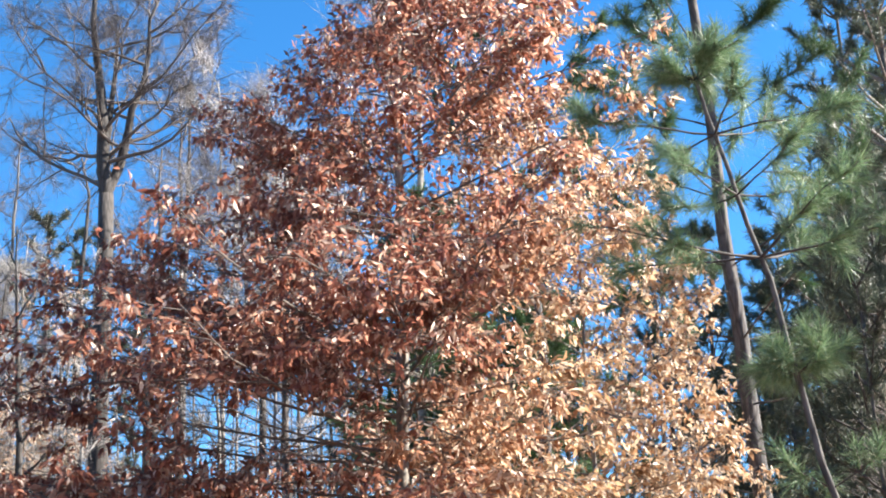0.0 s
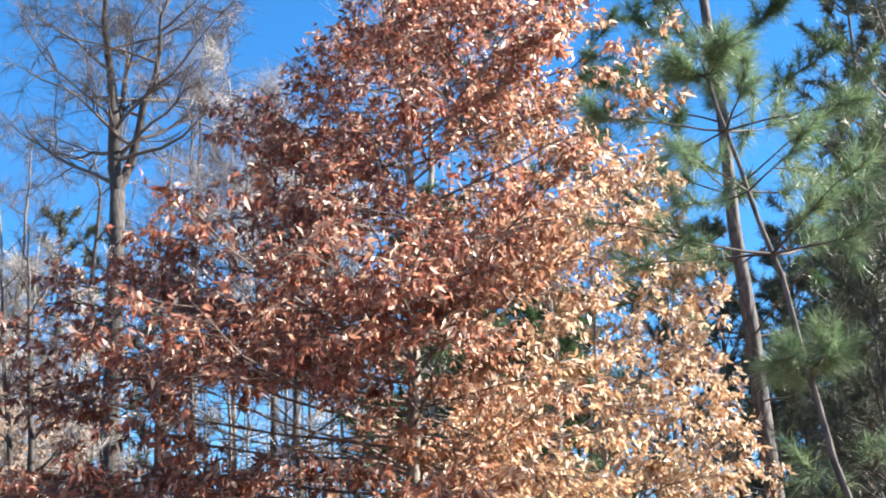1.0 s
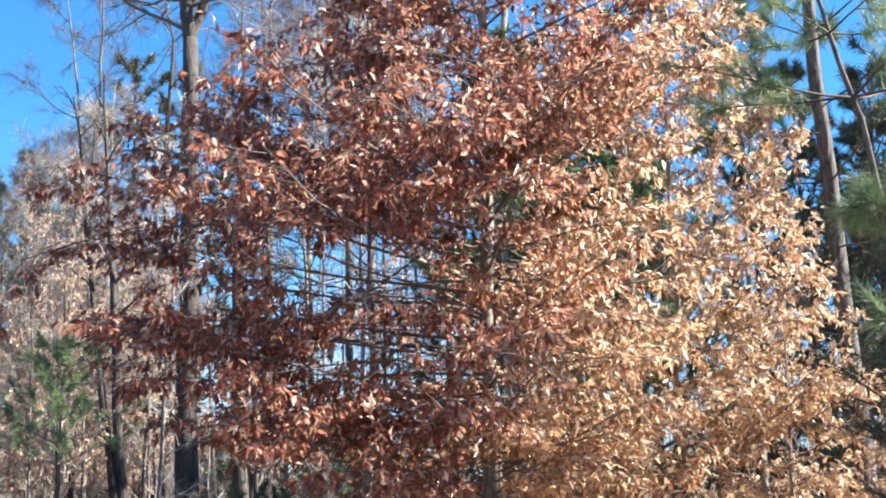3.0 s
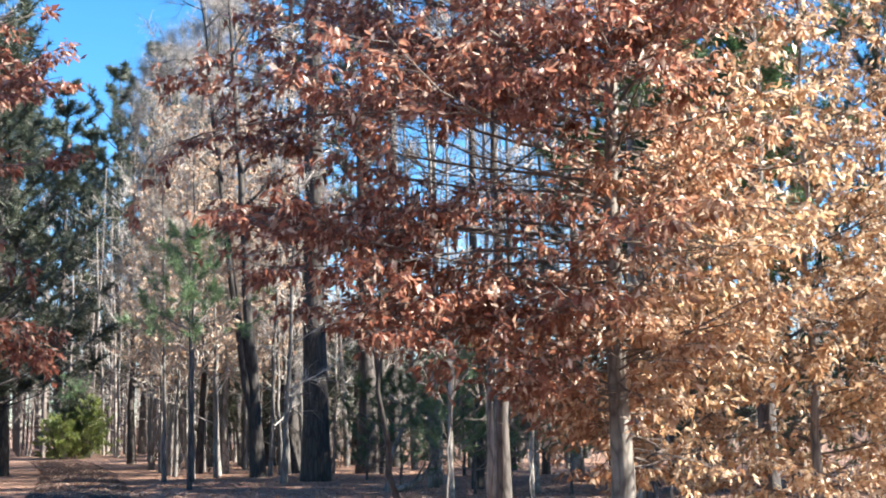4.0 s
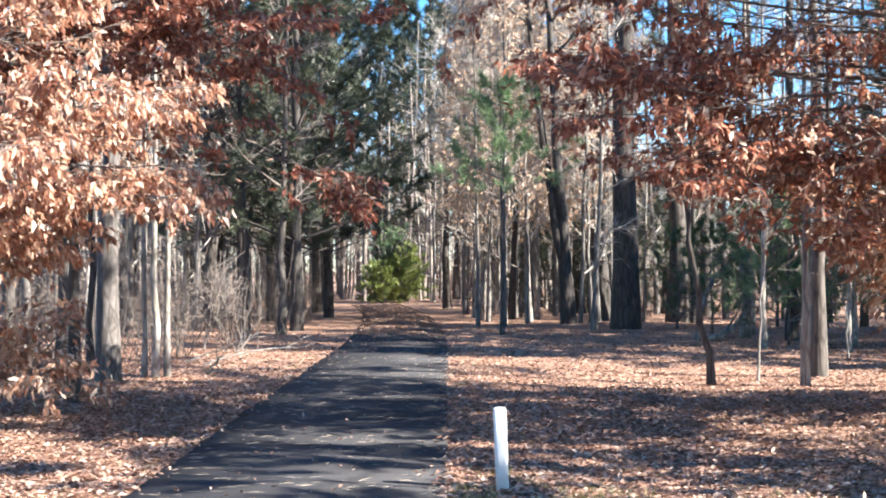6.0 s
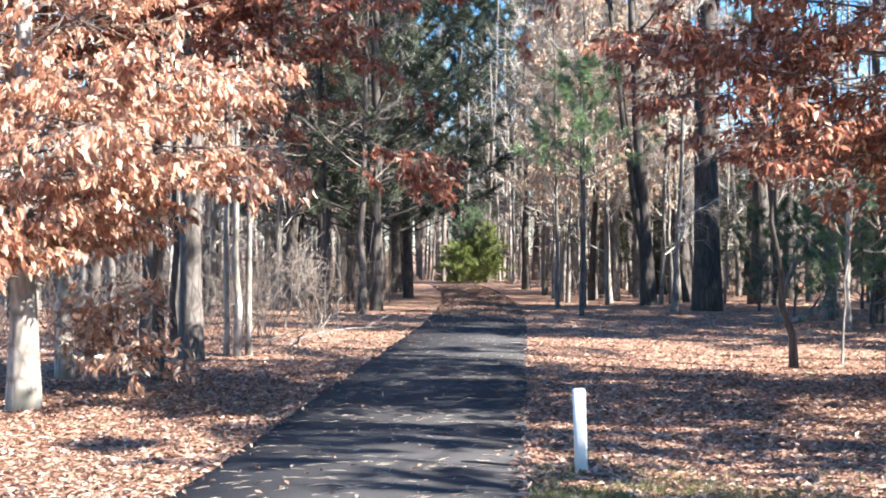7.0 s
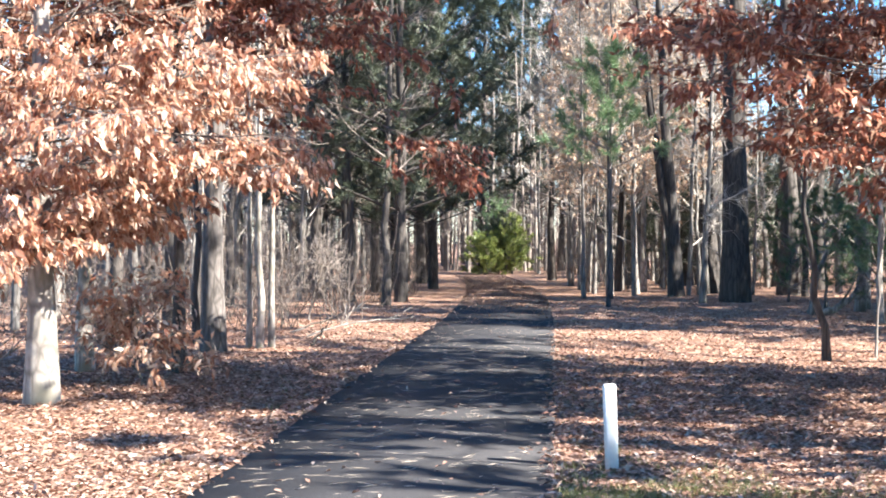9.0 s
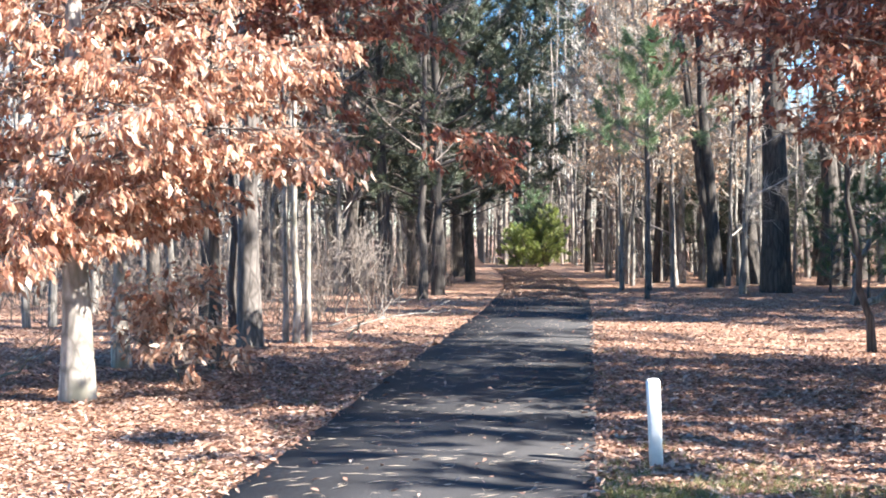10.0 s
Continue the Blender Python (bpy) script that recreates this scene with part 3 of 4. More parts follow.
# pines beside the golden oak
pine_tree("pine_tree", (11.7, 17.0, 0), "mature pine with rough grey-brown bark", 21, 20.0, 0.17, NEEDLE, crown_from=0.3, whorls=12, reach=2.9, lean=(-0.8, 0.0), tuft=(90, 0.30, 0.0055, 0.8), tufts=15, outer=0.4, thick=0.06, twig=TWIG_DARK)


def young_pine(at, top, label, seed, radius, whorls):
    """A slim leaning pine. whorls: height, number of branches, their length, tufts on each, way of the first branch."""
    r = np.random.RandomState(seed)
    tree = new("pine_tree")
    tree.location = at
    top = np.array(top) - np.array(at)
    line = np.array([top * [s ** 1.3, s ** 1.3, s] + r.normal(0, 0.012, 3) * (0 < s < 1) for s in np.linspace(-0.01, 1, 15).clip(0)])
    g = Geo()
    g.tube(line, radius, 0.014, 10, 0.9, 0.2)
    part("trunk", g, BARK_PINE, tree)
    green, twigs = Geo(), Geo()
    for z, n, ln, count, first in whorls:
        p, d = along(line, z / top[2])
        for j in range(n):
            a = first + j * 6.283 / n + r.normal(0, 0.2) * (j > 0)
            limb = spine(p, (math.cos(a), math.sin(a), 0.35 if ln < 0.7 else 0.05), ln * r.uniform(0.75, 1.1), 6, 0.07, 0.03, r)
            lg = Geo()
            lg.tube(limb, 0.005 + 0.005 * ln, 0.003, 6)
            part("limb", lg, TWIG_DARK, tree)
            at_n, way_n = [limb[-1]], [limb[-1] - limb[-2]]
            for _ in range(count):
                b, bd = along(limb, r.uniform(0.3, 1.0))
                tw = spine(b, bd * 0.7 + r.normal(0, 0.45, 3) + [0, 0, 0.1], r.uniform(0.08, 0.26), 3, 0.1, 0.04, r)
                twigs.tube(tw, 0.006, 0.004, 4)
                at_n.append(tw[-1])
                way_n.append(tw[-1] - tw[-2])
            needles(green, np.array(at_n), np.array(way_n), 100, 0.22, 0.0026, 0.62, r)
    part("branchwork", twigs, TWIG, tree, kind="stuff")
    part("crown", green, NEEDLE_YOUNG, tree, kind="stuff")
    return tagged(tree, label, "tree")


young_pine((6.75, 8.3, 0), (5.55, 8.5, 6.45), "slender young pine with long green needles", 22, 0.042,
           [(3.05, 3, 0.5, 2, 1.0), (3.9, 7, 0.36, 5, 0.3), (4.8, 5, 1.5, 9, 3.2), (5.3, 4, 0.9, 6, 0.1), (5.8, 5, 1.15, 7, 2.9), (6.25, 7, 0.32, 6, 0.6)])
for i, (x, y, h) in enumerate([(22.0, 25.0, 21), (21.0, 29.0, 13), (25.5, 29.0, 20), (19.5, 27.0, 11), (24.0, 30.5, 14), (18.0, 30.0, 12), (13.2, 33.0, 10), (15.5, 36.0, 11), (12.4, 38.0, 10), (17.0, 34.0, 12), (22.0, 34.0, 15),
                               (17.0, 20.8, 7.0), (18.4, 21.2, 9), (19.0, 23.2, 13), (17.6, 25.6, 8.5)]):
    pine_tree("pine_tree", (x, y, 0), "dark pine with dense needles", 23 + i, h, 0.012 * h, NEEDLE_DARK, crown_from=0.06 if h < 16 else 0.16, whorls=int(5 + h * 0.7), reach=1.2 + 0.17 * h,
              per=5, tuft=(44, 0.30, 0.011, 0.8), tufts=9, apart=20)

for i, (x, y, h) in enumerate([(9.9, 11.8, 6.0), (11.2, 13.2, 5.0), (12.4, 14.5, 5.5)]):
    bare_tree("shrub", (x, y, 0), "leafless shrub with pale tangled twigs", 200 + i, h, 0.045, BARK_DARK, TWIG, lean=(0.3, 0), limbs=22, from_=0.2, reach=1.9, rise=0.5, wander=0.2)

# Out of view to the right: added to throw shade across path and verge.
pine_tree("pine_tree", (10.3, 8.4, 0), "unseen bushy young pine added to shade path and verge", 42, 8.9, 0.11, NEEDLE, crown_from=0.25, whorls=12, reach=1.5, tuft=(40, 0.24, 0.012, 0.8), tufts=5, per=5, apart=20)

# Also unseen, added for the shade on the ground near the post.
pine_tree("pine_tree", (9.0, 6.4, 0), "unseen bushy young pine added to shade path and verge", 44, 6.6, 0.09, NEEDLE, crown_from=0.25, whorls=10, reach=1.3, tuft=(40, 0.24, 0.012, 0.7), tufts=5)

for i, (x, y, h) in enumerate([(9.9, 25.8, 11.5), (11.6, 24.4, 9.0), (12.6, 28.5, 12.0), (12.0, 31.0, 12.0)]):
    pine_tree("pine_tree", (x, y, 0), "pine with a bare stem and green crown", 45 + i, h, 0.1, NEEDLE, crown_from=0.42, whorls=12, reach=2.4, tuft=(44, 0.28, 0.012, 0.8), tufts=11, per=5, apart=20)

pine_tree("pine_tree", (9.3, 19.3, 0), "tall slim pine with tufted green needles", 49, 15.5, 0.12, NEEDLE, crown_from=0.6, whorls=8, reach=2.2, tuft=(90, 0.28, 0.005, 0.8), tufts=9, outer=0.45, thick=0.06, twig=TWIG_DARK)

for i, (x, y, h) in enumerate([(8.0, 9.9, 5.4), (9.0, 10.8, 6.0)]):
    pine_tree("pine_tree", (x, y, 0), "young pine with dense dark green needles", 52 + i, h, 0.05, NEEDLE_DARK, crown_from=0.12, whorls=10, reach=0.95, tuft=(60, 0.22, 0.004, 0.7), tufts=7, per=5, thick=0.1, twig=TWIG_DARK, stubs=3)

# bare trees and trunks
spreading_tree((5.02, 39.4, 0), "large leafless tree with a forked crown", 31, 24.0, 0.36, BARK_DARK, TWIG_OAK, [(-0.75, 0.2, 25.5), (1.5, -0.3, 24.0), (0.2, 1.5, 23.0)], limbs=11, reach=4.6)
for i, (x, y, h, r, b, tw) in enumerate([(3.0, 55, 25, 0.2, BARK_GREY, TWIG_OAK), (9.3, 50, 27, 0.22, BARK_DARK, TWIG_OAK), (7.83, 36, 19, 0.11, BARK_PALE, TWIG_PALE), (8.41, 34, 17, 0.14, BARK_DARK, TWIG),
                                         (7.94, 30, 15, 0.11, BARK_PALE, TWIG_PALE), (12.1, 44, 20, 0.10, BARK_DARK, TWIG), (9.75, 26, 19, 0.14, BARK_PALE, TWIG_PALE)]):
    spreading_tree((x, y, 0), "tall leafless tree with fine spreading twigs", 300 + i, h, r, b, tw, [(0.5 - 0.3 * (i % 3), 0.4, h), (-1.0 + 0.7 * (i % 3), -0.3, h * 0.95)], fork=0.55, limbs=8, reach=h * 0.15)
for i, (x, y, r, h, b) in enumerate([(5.05, 45.8, 0.32, 20, BARK_DARK), (7.32, 44.5, 0.31, 20, BARK_DARK),
                                     (5.98, 22.4, 0.12, 12, BARK_DARK), (5.35, 20.8, 0.065, 9, BARK_GREY), (7.41, 34.7, 0.12, 13, BARK_PALE), (-0.13, 61.8, 0.18, 17, BARK_DARK)]):
    bare_tree("tree", (x, y, 0), "tall leafless tree with a straight trunk", 40 + i, h, r, b, limbs=14, from_=0.45, twig=TWIG_DARK, stout=0.2)
for i, (x, y, r, h, b) in enumerate([(8.1, 28.0, 0.05, 11, BARK_PALE), (11.35, 34.9, 0.13, 16, BARK_PALE), (9.2, 31.5, 0.08, 14, BARK_PALE), (6.6, 29.0, 0.06, 13, BARK_PALE)]):
    bare_tree("tree", (x, y, 0), "pale slim leafless tree with wavy branches", 160 + i, h, r, b, TWIG_PALE, limbs=11, from_=0.45, reach=2.2, wander=0.22)
bare_tree("tree", (3.62, 42.0, 0), "dark leaning tree with two stems", 32, 16, 0.22, BARK_DARK, lean=(-1.0, 0), fork=(0.10, -1.7, 0.3), limbs=16, wave=0.12, reach=2.4, from_=0.5, twig=TWIG_DARK)
bare_tree("sapling", (4.03, 21.3, 0), "thin crooked sapling with grey bark", 60, 6.0, 0.06, BARK_DARK, lean=(-0.9, 0), limbs=8, reach=1.0, wave=0.45, twig=TWIG_DARK)
for i, (x, y, h) in enumerate([(4.86, 21.78, 4.2), (7.53, 26.06, 3.2), (9.01, 31.15, 3.6), (9.36, 23.35, 5.0), (-5.34, 29.88, 1.4)]):
    bare_tree("sapling", (x, y, 0), "very thin leafless sapling in the leaf litter", 400 + i, h, 0.02, BARK_GREY, TWIG, lean=(0.25 * (-1) ** i, 0), limbs=9, from_=0.3, reach=0.9, wave=0.9, stout=0.4)
for i, (x, y, h) in enumerate([(6.9, 30.5, 3.0), (9.6, 30.0, 2.6), (8.3, 32.5, 3.4)]):
    pine_tree("pine_tree", (x, y, 0), "small light green pine in the undergrowth", 410 + i, h, 0.035, NEEDLE_YOUNG, crown_from=0.2, whorls=6, reach=0.8, tuft=(34, 0.24, 0.008, 0.7), per=4, tufts=4, stubs=0, apart=8)
for i, (x, y, r, h, b) in enumerate([(-6.2, 18.1, 0.11, 9, BARK_PALE), (-5.28, 21.3, 0.17, 16, BARK_PINE), (-5.9, 22.7, 0.07, 12, BARK_DARK),
                                     (-4.76, 22.2, 0.055, 11, BARK_PALE), (-4.6, 22.4, 0.05, 11, BARK_PALE), (-4.95, 22.3, 0.045, 10, BARK_PALE)]):
    bare_tree("tree", (x, y, 0), "slim leafless tree at the edge of the woods", 70 + i, h, r, b, limbs=12, reach=1.6)

# the woods behind
MODELS = [bare_tree("tree", (-11, 30, 0), "slim leafless woodland tree", 101, 15, 0.085, BARK_GREY, TWIG_PALE, limbs=18, reach=2.2, from_=0.1, apart=5, rise=0.5, levels=1),
          bare_tree("tree", (-14, 34, 0), "slim leafless woodland tree", 102, 13, 0.065, BARK_GREY, TWIG_PALE, limbs=16, reach=2.0, from_=0.1, apart=5, rise=0.5, levels=1),
          bare_tree("tree", (12, 40, 0), "slim dark leafless woodland tree", 103, 16, 0.11, BARK_DARK, limbs=14, reach=2.4, from_=0.2, apart=5, rise=0.6, levels=1),
          bare_tree("tree", (-8, 52, 0), "woodland tree with a few tan leaves", 104, 11, 0.07, BARK_GREY, TWIG_PALE, limbs=18, from_=0.2, reach=2.4, leaf=LEAF_FAR, leaf_count=4, apart=5)]
FAR_TUFT = (30, 0.36, 0.02, 0.7)
PINES = [pine_tree("pine_tree", (-6.2, 41.0, 0), "tall dark woodland pine", 111, 17, 0.16, NEEDLE_DARK, crown_from=0.14, whorls=13, reach=3.4, tuft=FAR_TUFT, bark=BARK_DARK, twig=TWIG_DARK, per=4, tufts=6, apart=8, stubs=4),
         pine_tree("pine_tree", (3.2, 66.0, 0), "tall dark woodland pine", 112, 20, 0.2, NEEDLE_DARK, crown_from=0.4, whorls=10, reach=3.4, tuft=FAR_TUFT, bark=BARK_DARK, twig=TWIG_DARK, per=4, tufts=6, apart=8, stubs=4)]
DENSE = [pine_tree("pine_tree", (-4.4, 39.5, 0), "dense dark pine whose boughs hang over the path", 115, 17, 0.17, NEEDLE_DARK, crown_from=0.12, whorls=14, reach=3.8,
                   tuft=(30, 0.36, 0.02, 0.8), bark=BARK_DARK, twig=TWIG_DARK, per=5, tufts=9, apart=8, stubs=5)]
LOW_PINES = [pine_tree("pine_tree", (7.6, 31.0, 0), "small green pine in the undergrowth", 113, 3.2, 0.04, NEEDLE, crown_from=0.1, whorls=7, reach=1.1, tuft=(40, 0.24, 0.008, 0.6), per=4, tufts=3, stubs=0, apart=6)]
DARK_LOW = [pine_tree("pine_tree", (9.5, 40.0, 0), "low dark pine in the undergrowth", 114, 3.4, 0.05, NEEDLE_DARK, crown_from=0.06, whorls=7, reach=1.5, tuft=(30, 0.3, 0.014, 0.7), per=4, tufts=4, stubs=0, apart=6)]
rng = np.random.RandomState(9)
taken = [(o.location.x, o.location.y) for o in scene.objects if not o.parent and o.location.y > 5]


def plant(model, x, y, size):
    taken.append((x, y))
    tagged(model, group="woodland " + model["category"] + "s")
    return copy_thing(model, pose(x, y, lie(x, y), rng.normal(0, 1.5), rng.normal(0, 1.5), rng.uniform(0, 360)) @ Matrix.Diagonal((size, size, size * rng.uniform(0.85, 1.15), 1)))


def scatter(count, models, x0, x1, y0, y1, gap, keep=lambda x, y: True, sizes=(0.8, 1.25)):
    made = 0
    for _ in range(count * 20):
        x, y = rng.uniform(x0, x1), rng.uniform(y0, y1)
        if abs(x - path_middle(y)) < 2.6 or not keep(x, y) or any((x - a) ** 2 + (y - b) ** 2 < gap * gap for a, b in taken):
            continue
        plant(models[rng.randint(len(models))], x, y, rng.uniform(*sizes))
        made += 1
        if made >= count:
            break


for x, y in [(-4.9, 44), (-4.4, 50), (-6.0, 46.5), (-7.0, 41), (-8.2, 47), (-5.4, 56), (-9.5, 53), (-5.6, 62)]:
    plant(DENSE[0], x, y, rng.uniform(0.9, 1.15))
for x, y in [(2.6, 45), (0.6, 53), (7.8, 52), (9.4, 47), (4.2, 57)]:
    plant(MODELS[0], x, y, 1.2)
scatter(6, PINES[:1], -13, -5, 44, 66, 1.3)
for x, y in [(-7.5, 86), (-4.4, 84), (-1.2, 88), (2.2, 92), (-9.5, 80), (-2.8, 96), (0.4, 82)]:
    plant(DENSE[0], x, y, rng.uniform(1.15, 1.4))
scatter(10, PINES, -16, 9, 86, 105, 1.6)
scatter(3, PINES[1:], 2.0, 9, 52, 64, 1.4)
for x, y in [(0.85, 41.5), (1.6, 40.6), (2.4, 42.6), (1.25, 45), (2.3, 47.5), (0.9, 50), (1.9, 52), (3.0, 50)]:
    plant(MODELS[3], x, y, rng.uniform(0.85, 1.0))
pine_tree("pine_tree", (1.38, 36.5, 0), "slim light green young pine", 116, 6.6, 0.06, NEEDLE_YOUNG, crown_from=0.5, whorls=6, reach=1.5, tuft=(40, 0.28, 0.01, 0.7), per=5, tufts=6, stubs=2, apart=10)
for i, (x, y, h) in enumerate([(1.7, 43.5, 15), (2.9, 46.0, 17), (1.3, 55, 18), (2.2, 60, 19)]):
    spreading_tree((x, y, 0), "pale slim leafless tree with fine twigs", 320 + i, h, 0.10, BARK_PALE, TWIG_PALE, [(0.4, 0.2, h), (-0.6, 0.1, h * 0.9)], fork=0.3, limbs=9, reach=2.3)
# Unseen pines past the right edge of view, added to shade the trunks.
scatter(14, PINES, 24, 38, 20, 46, 2.2, lambda x, y: x > 0.82 * y, (1.1, 1.3))
scatter(12, LOW_PINES, 6, 17, 27, 44, 1.4, sizes=(0.6, 1.0))
scatter(5, DARK_LOW, 1.5, 8, 47, 62, 1.1, sizes=(1.0, 1.7))
scatter(9, DARK_LOW, 3, 13, 50, 74, 1.2, lambda x, y: 0.07 * y < x < 0.195 * y, (1.2, 2.2))
scatter(14, DARK_LOW, 6, 26, 40, 64, 1.4, lambda x, y: 0.16 * y < x < 0.45 * y, (0.8, 1.4))
scatter(64, MODELS[:3], -26, -4.6, 25, 60, 0.8, lambda x, y: x > -0.5 * y)
scatter(10, MODELS[3:], -20, -6, 28, 60, 0.8, lambda x, y: x > -0.5 * y)
scatter(20, MODELS[3:], 0.8, 6, 43, 62, 0.9)
scatter(16, MODELS[:3], 1.5, 7, 42, 64, 0.8, sizes=(0.7, 1.1))
scatter(6, MODELS[3:], 1.5, 6, 64, 84, 1.0)
scatter(45, MODELS[:3], 3, 26, 38, 80, 1.2, lambda x, y: x < 0.4 * y)
scatter(70, MODELS, -24, 10, 60, 105, 1.0)


for i, (x, y, h, m) in enumerate([(-3.6, 72, 1.3, NEEDLE_LIGHT), (-2.55, 72.5, 1.9, NEEDLE_LIGHT), (-2.25, 74, 2.4, NEEDLE_LIGHT), (-3.2, 75, 3.7, NEEDLE_YOUNG), (-2.95, 73, 2.4, NEEDLE_DARK)]):
    pine_tree("evergreen_bush", (x, y, 0), ("low light green evergreen", "bright yellow-green evergreen", "bright yellow-green evergreen", "tall light green evergreen", "dark green evergreen")[i]
              + " bush at the bend of the path", 90 + i, h, 0.05, m, crown_from=0.0, whorls=9, reach=0.16, tuft=(36, 0.26, 0.02, 0.6), per=5, tufts=4, stubs=0, apart=6)["category"] = "bush"


def far_woods():
    """Distant trunks and twigs that close the woods."""
    r = np.random.RandomState(17)
    g = Geo()
    made = 0
    while made < 1500:
        y = r.uniform(75, 150)
        x = r.uniform(-0.6 * y, 0.75 * y)
        thin = -0.42 < -x / y < -0.14
        if thin and r.uniform() > 0.8:
            continue
        h = r.uniform(3, 7) if thin else r.uniform(7, 17)
        g.tube(spine((x, y, -0.2), (0, 0, 1), h, 3, 0.03, 0.1, r), r.uniform(0.05, 0.17), 0.02, 3)
        made += 1
        k = 26
        z = r.uniform(0.1, 1, (k, 1)) * h
        needles(g, np.array([x, y, 0]) + np.concatenate([r.normal(0, 0.8, (k, 2)), z], 1), r.normal(0, 1, (k, 3)) + [0, 0, 0.5], 4, 1.3, 0.025, 0.5, r)
    tagged(new("far_woods", g.mesh("far_woods", TWIG)), "distant grey-brown leafless woods", "woods", kind="stuff")


def undergrowth():
    """Thin leafless shrubs between the trunks."""
    r = np.random.RandomState(18)
    g = Geo()
    made = 0
    while made < 620:
        y = r.uniform(24, 75)
        x = r.uniform(-0.5 * y, 0.5 * y)
        if abs(x - path_middle(y)) < 3.0 or (x > 0 and y < 46):
            continue
        made += 1
        k = r.randint(3, 8)
        h = r.uniform(0.6, 2.6)
        for _ in range(k):
            g.tube(spine((x + r.normal(0, 0.2), y + r.normal(0, 0.2), -0.05), r.normal(0, 0.35, 3) * [1, 1, 0] + [0, 0, 1], h * r.uniform(0.6, 1.1), 4, 0.12, 0.03, r), 0.012, 0.004, 3)
        m = 10
        z = r.uniform(0.3, 1, (m, 1)) * h
        needles(g, np.array([x, y, 0]) + np.concatenate([r.normal(0, 0.35, (m, 2)), z], 1), r.normal(0, 1, (m, 3)) + [0, 0, 0.6], 4, 0.6, 0.006, 0.5, r)
    tagged(new("undergrowth", g.mesh("undergrowth", TWIG_OAK)), "thin leafless undergrowth between the trunks", "shrubs", kind="stuff")


far_woods()
undergrowth()


# ---------------------------------------------------------------- litter and small things
def fallen_leaves():
    geo = Geo()
    r = np.random.RandomState(3)
    at = []
    while len(at) < 135000:
        y = 7.5 + 40 * r.beta(1.0, 2.4)
        x = r.uniform(-0.42 * y - 1, 0.42 * y + 1)
        off = abs(x - path_middle(y)) - 1.2
        if off < 0 and r.uniform() > (0.22 if off > -0.12 * r.uniform() else 0.006 if y < 27 else min(0.5, 0.006 + (y - 27) * 0.03)):
            continue
        at.append((x, y, max(lie(x, y), 0.047 if off < 0.03 else -1) + r.uniform(0.003, 0.022)))
    for _ in range(22000):
        y = 31 + 38 * r.beta(1.4, 1.2)
        x = path_middle(y) + r.uniform(-1.2, 1.2)
        if noise.noise((x * 0.7, y * 0.25, 4)) > 0.35 - (y - 31) * 0.06:
            at.append((x, y, 0.05 - 0.019 * abs(x - path_middle(y)) + r.uniform(0, 0.01)))
    d = r.normal(size=(len(at), 3)) * [1, 1, 0.12]
    leaves(geo, at, d, 0.066 * r.uniform(0.6, 1.35, len(at)), r, False, 4.0)
    tagged(new("fallen_leaves", geo.mesh("fallen_leaves", LITTER)), "brown fallen leaves scattered over the ground", "leaves", kind="stuff")


fallen_leaves()


def pine_straw():
    """Pale needles lying on the asphalt."""
    r = np.random.RandomState(6)
    g = Geo()
    for _ in range(750):
        y = 8.5 + 22 * r.beta(1, 1.6)
        x = path_middle(y) + r.uniform(-1.17, 1.17)
        a = r.normal(0.25, 0.6)
        ln, w = r.uniform(0.06, 0.2), r.uniform(0.0012, 0.003)
        z = 0.045 - 0.019 * abs(x - path_middle(y)) + 0.004
        d, n = np.array([math.cos(a), math.sin(a), 0]) * ln, np.array([-math.sin(a), math.cos(a), 0]) * w
        p = np.array([x, y, z])
        g.add(np.array([p - n, p + d * 0.5 - n * 1.5 + [0, 0, 0.003], p + d, p + d * 0.5 + n * 1.5 + [0, 0, 0.004]]), [(0, 1, 2, 3)])
    tagged(new("pine_straw", g.mesh("pine_straw", STRAW)), "pale dry pine straw scattered on the asphalt", "straw", kind="stuff")


def grass():
    """Short green grass by the post and thin tufts along the path."""
    r = np.random.RandomState(7)
    g = Geo()
    at = []
    while len(at) < 2600:
        if r.uniform() < 0.75:
            x, y = abs(r.normal(0, 1.3)) - 0.1, 8.2 + abs(r.normal(0, 1.1))
        else:
            y = r.uniform(8, 30)
            x = path_middle(y) + r.choice([-1, 1]) * (1.25 + abs(r.normal(0, 0.5)))
            if r.uniform() > 0.35:
                continue
        if x < path_middle(y) + 1.22 and x > path_middle(y) - 1.22 or noise.noise((x * 1.4, y * 1.4, 9)) < -0.05:
            continue
        at.append((x, y, lie(x, y)))
    at = np.array(at)
    needles(g, at + [0, 0, 0.02], r.normal(0, 0.3, (len(at), 3)) + [0, 0, 1.0], 7, 0.10, 0.003, 0.5, r)
    tagged(new("grass", g.mesh("grass", GRASS)), "short sparse green grass beside the path", "grass", kind="stuff")


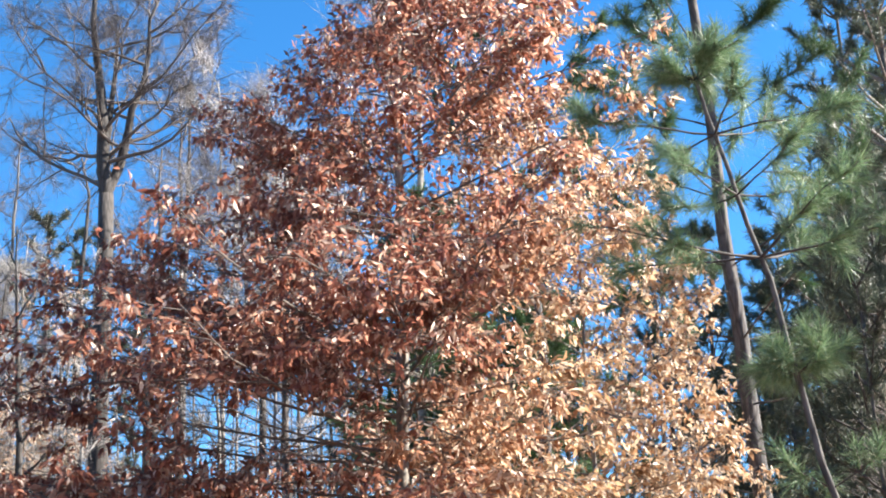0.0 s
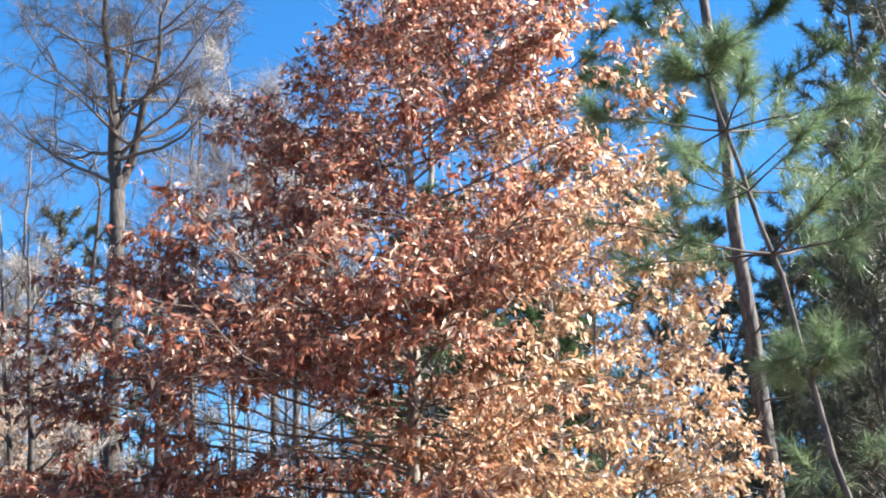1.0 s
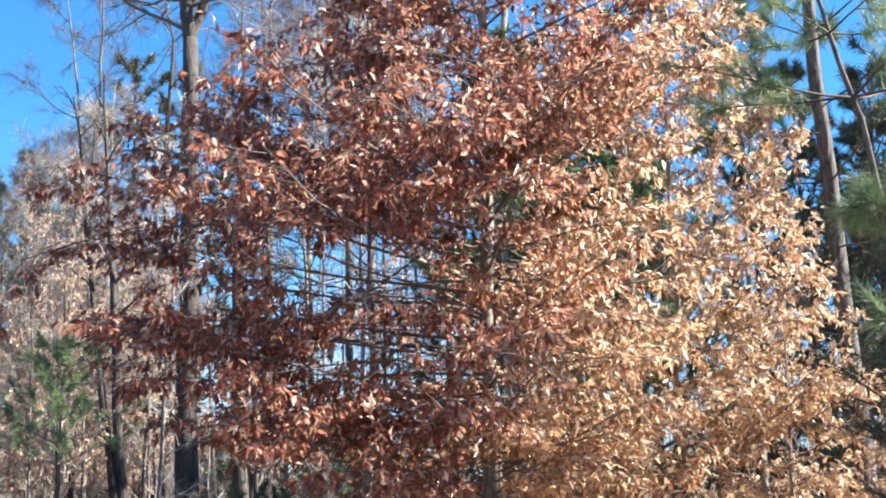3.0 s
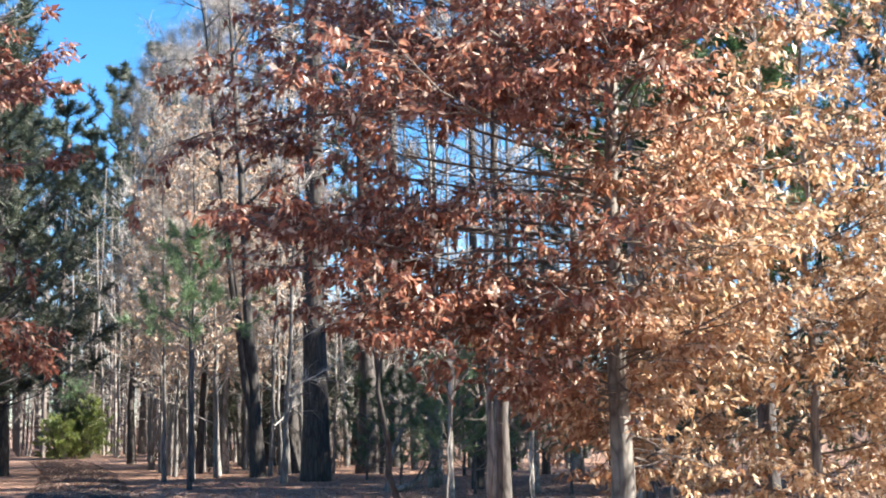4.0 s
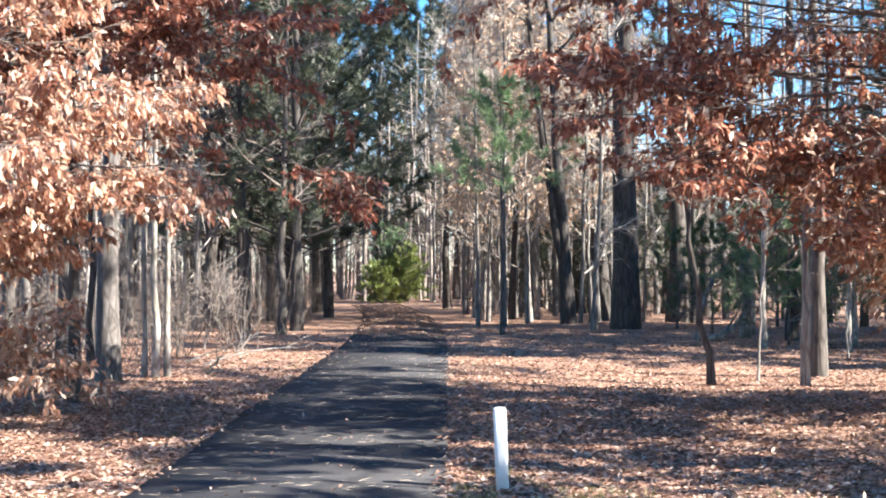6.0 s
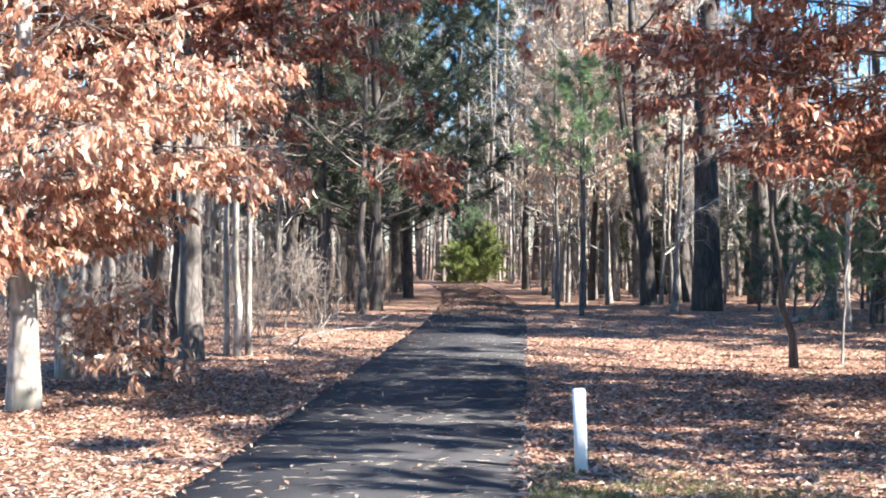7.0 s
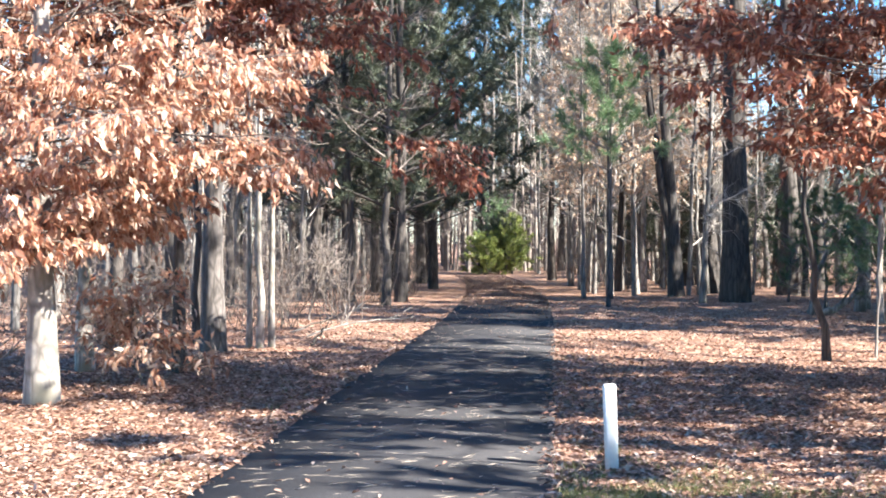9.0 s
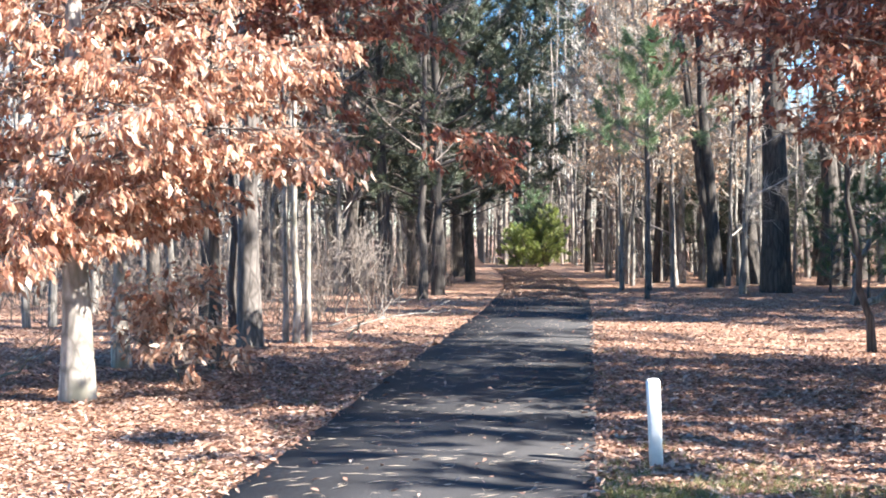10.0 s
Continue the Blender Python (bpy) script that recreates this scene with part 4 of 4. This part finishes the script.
def fallen_branch(pts, r0, r1, bark, label, seed, forks=3):
    r = np.random.RandomState(seed)
    pts = np.array(pts, float)
    ob = new("fallen_branch")
    ob.location = pts[0]
    line = np.array([along(pts - pts[0], t)[0] + r.normal(0, 0.02, 3) * (0 < t < 1) for t in np.linspace(0, 1, 9)])
    g = Geo()
    g.tube(line, r0, r1, 8)
    part("stem", g, bark, ob)
    for _ in range(forks):
        p, d = along(line, r.uniform(0.3, 0.9))
        g = Geo()
        g.tube(spine(p, d + r.normal(0, 0.5, 3) + [0, 0, 0.5], r.uniform(0.3, 0.8), 4, 0.12, 0.0, r), r1, 0.006, 5)
        part("side_branch", g, bark, ob)
    tagged(ob, label, "branch")


fallen_branch([(6.15, 33.4, 0.0), (6.7, 33.6, 0.15), (7.25, 34.0, 0.55)], 0.10, 0.05, BARK_PALE, "pale broken branch lying on the leaf litter", 1)
fallen_branch([(5.9, 33.0, 0.0), (6.05, 33.1, 0.8), (6.35, 33.2, 1.5)], 0.09, 0.05, BARK_GREY, "crooked dead stem leaning out of the litter", 2, 1)
fallen_branch([(-4.0, 22.6, 0.02), (-3.85, 22.7, 0.2), (-3.7, 22.7, 0.42)], 0.03, 0.008, BARK_DARK, "short dark twig standing in the litter", 4, 1)
fallen_branch([(-7.0, 15.6, 0.02), (-6.4, 15.3, 0.25), (-5.9, 15.1, 0.55)], 0.025, 0.008, BARK_PALE, "thin dead branch beside the oak", 5, 3)
fallen_branch([(-4.4, 24.5, 0.02), (-3.6, 25.0, 0.25), (-2.9, 25.6, 0.3)], 0.02, 0.006, BARK_PALE, "thin dead brushwood on the verge", 6, 6)
fallen_branch([(-4.9, 25.5, 0.02), (-4.1, 25.6, 0.3), (-3.4, 25.2, 0.5)], 0.018, 0.006, BARK_PALE, "thin dead brushwood on the verge", 7, 6)
pine_straw()
grass()


def marker_post():
    bm = bmesh.new()
    bmesh.ops.create_cube(bm, size=1.0, matrix=Matrix.Translation((0, 0, 0.29)) @ Matrix.Diagonal((0.097, 0.092, 0.71, 1)))
    bmesh.ops.bevel(bm, geom=[e for e in bm.edges if min(v.co.z for v in e.verts) > 0.5 or abs(e.verts[0].co.z - e.verts[1].co.z) > 0.5], offset=0.02, segments=5, profile=0.5, affect="EDGES")
    for f in bm.faces:
        f.smooth = f.calc_area() < 0.004 or f.normal.z < 0.9
    me = bpy.data.meshes.new("marker_post")
    bm.to_mesh(me)
    bm.free()
    me.materials.append(PAINT)
    post = new("marker_post", me)
    post.matrix_world = pose(0.40, 10.61, 0, 0, -2.0, 2.5)
    tagged(post, "white painted wooden marker post beside the path", "post")


marker_post()
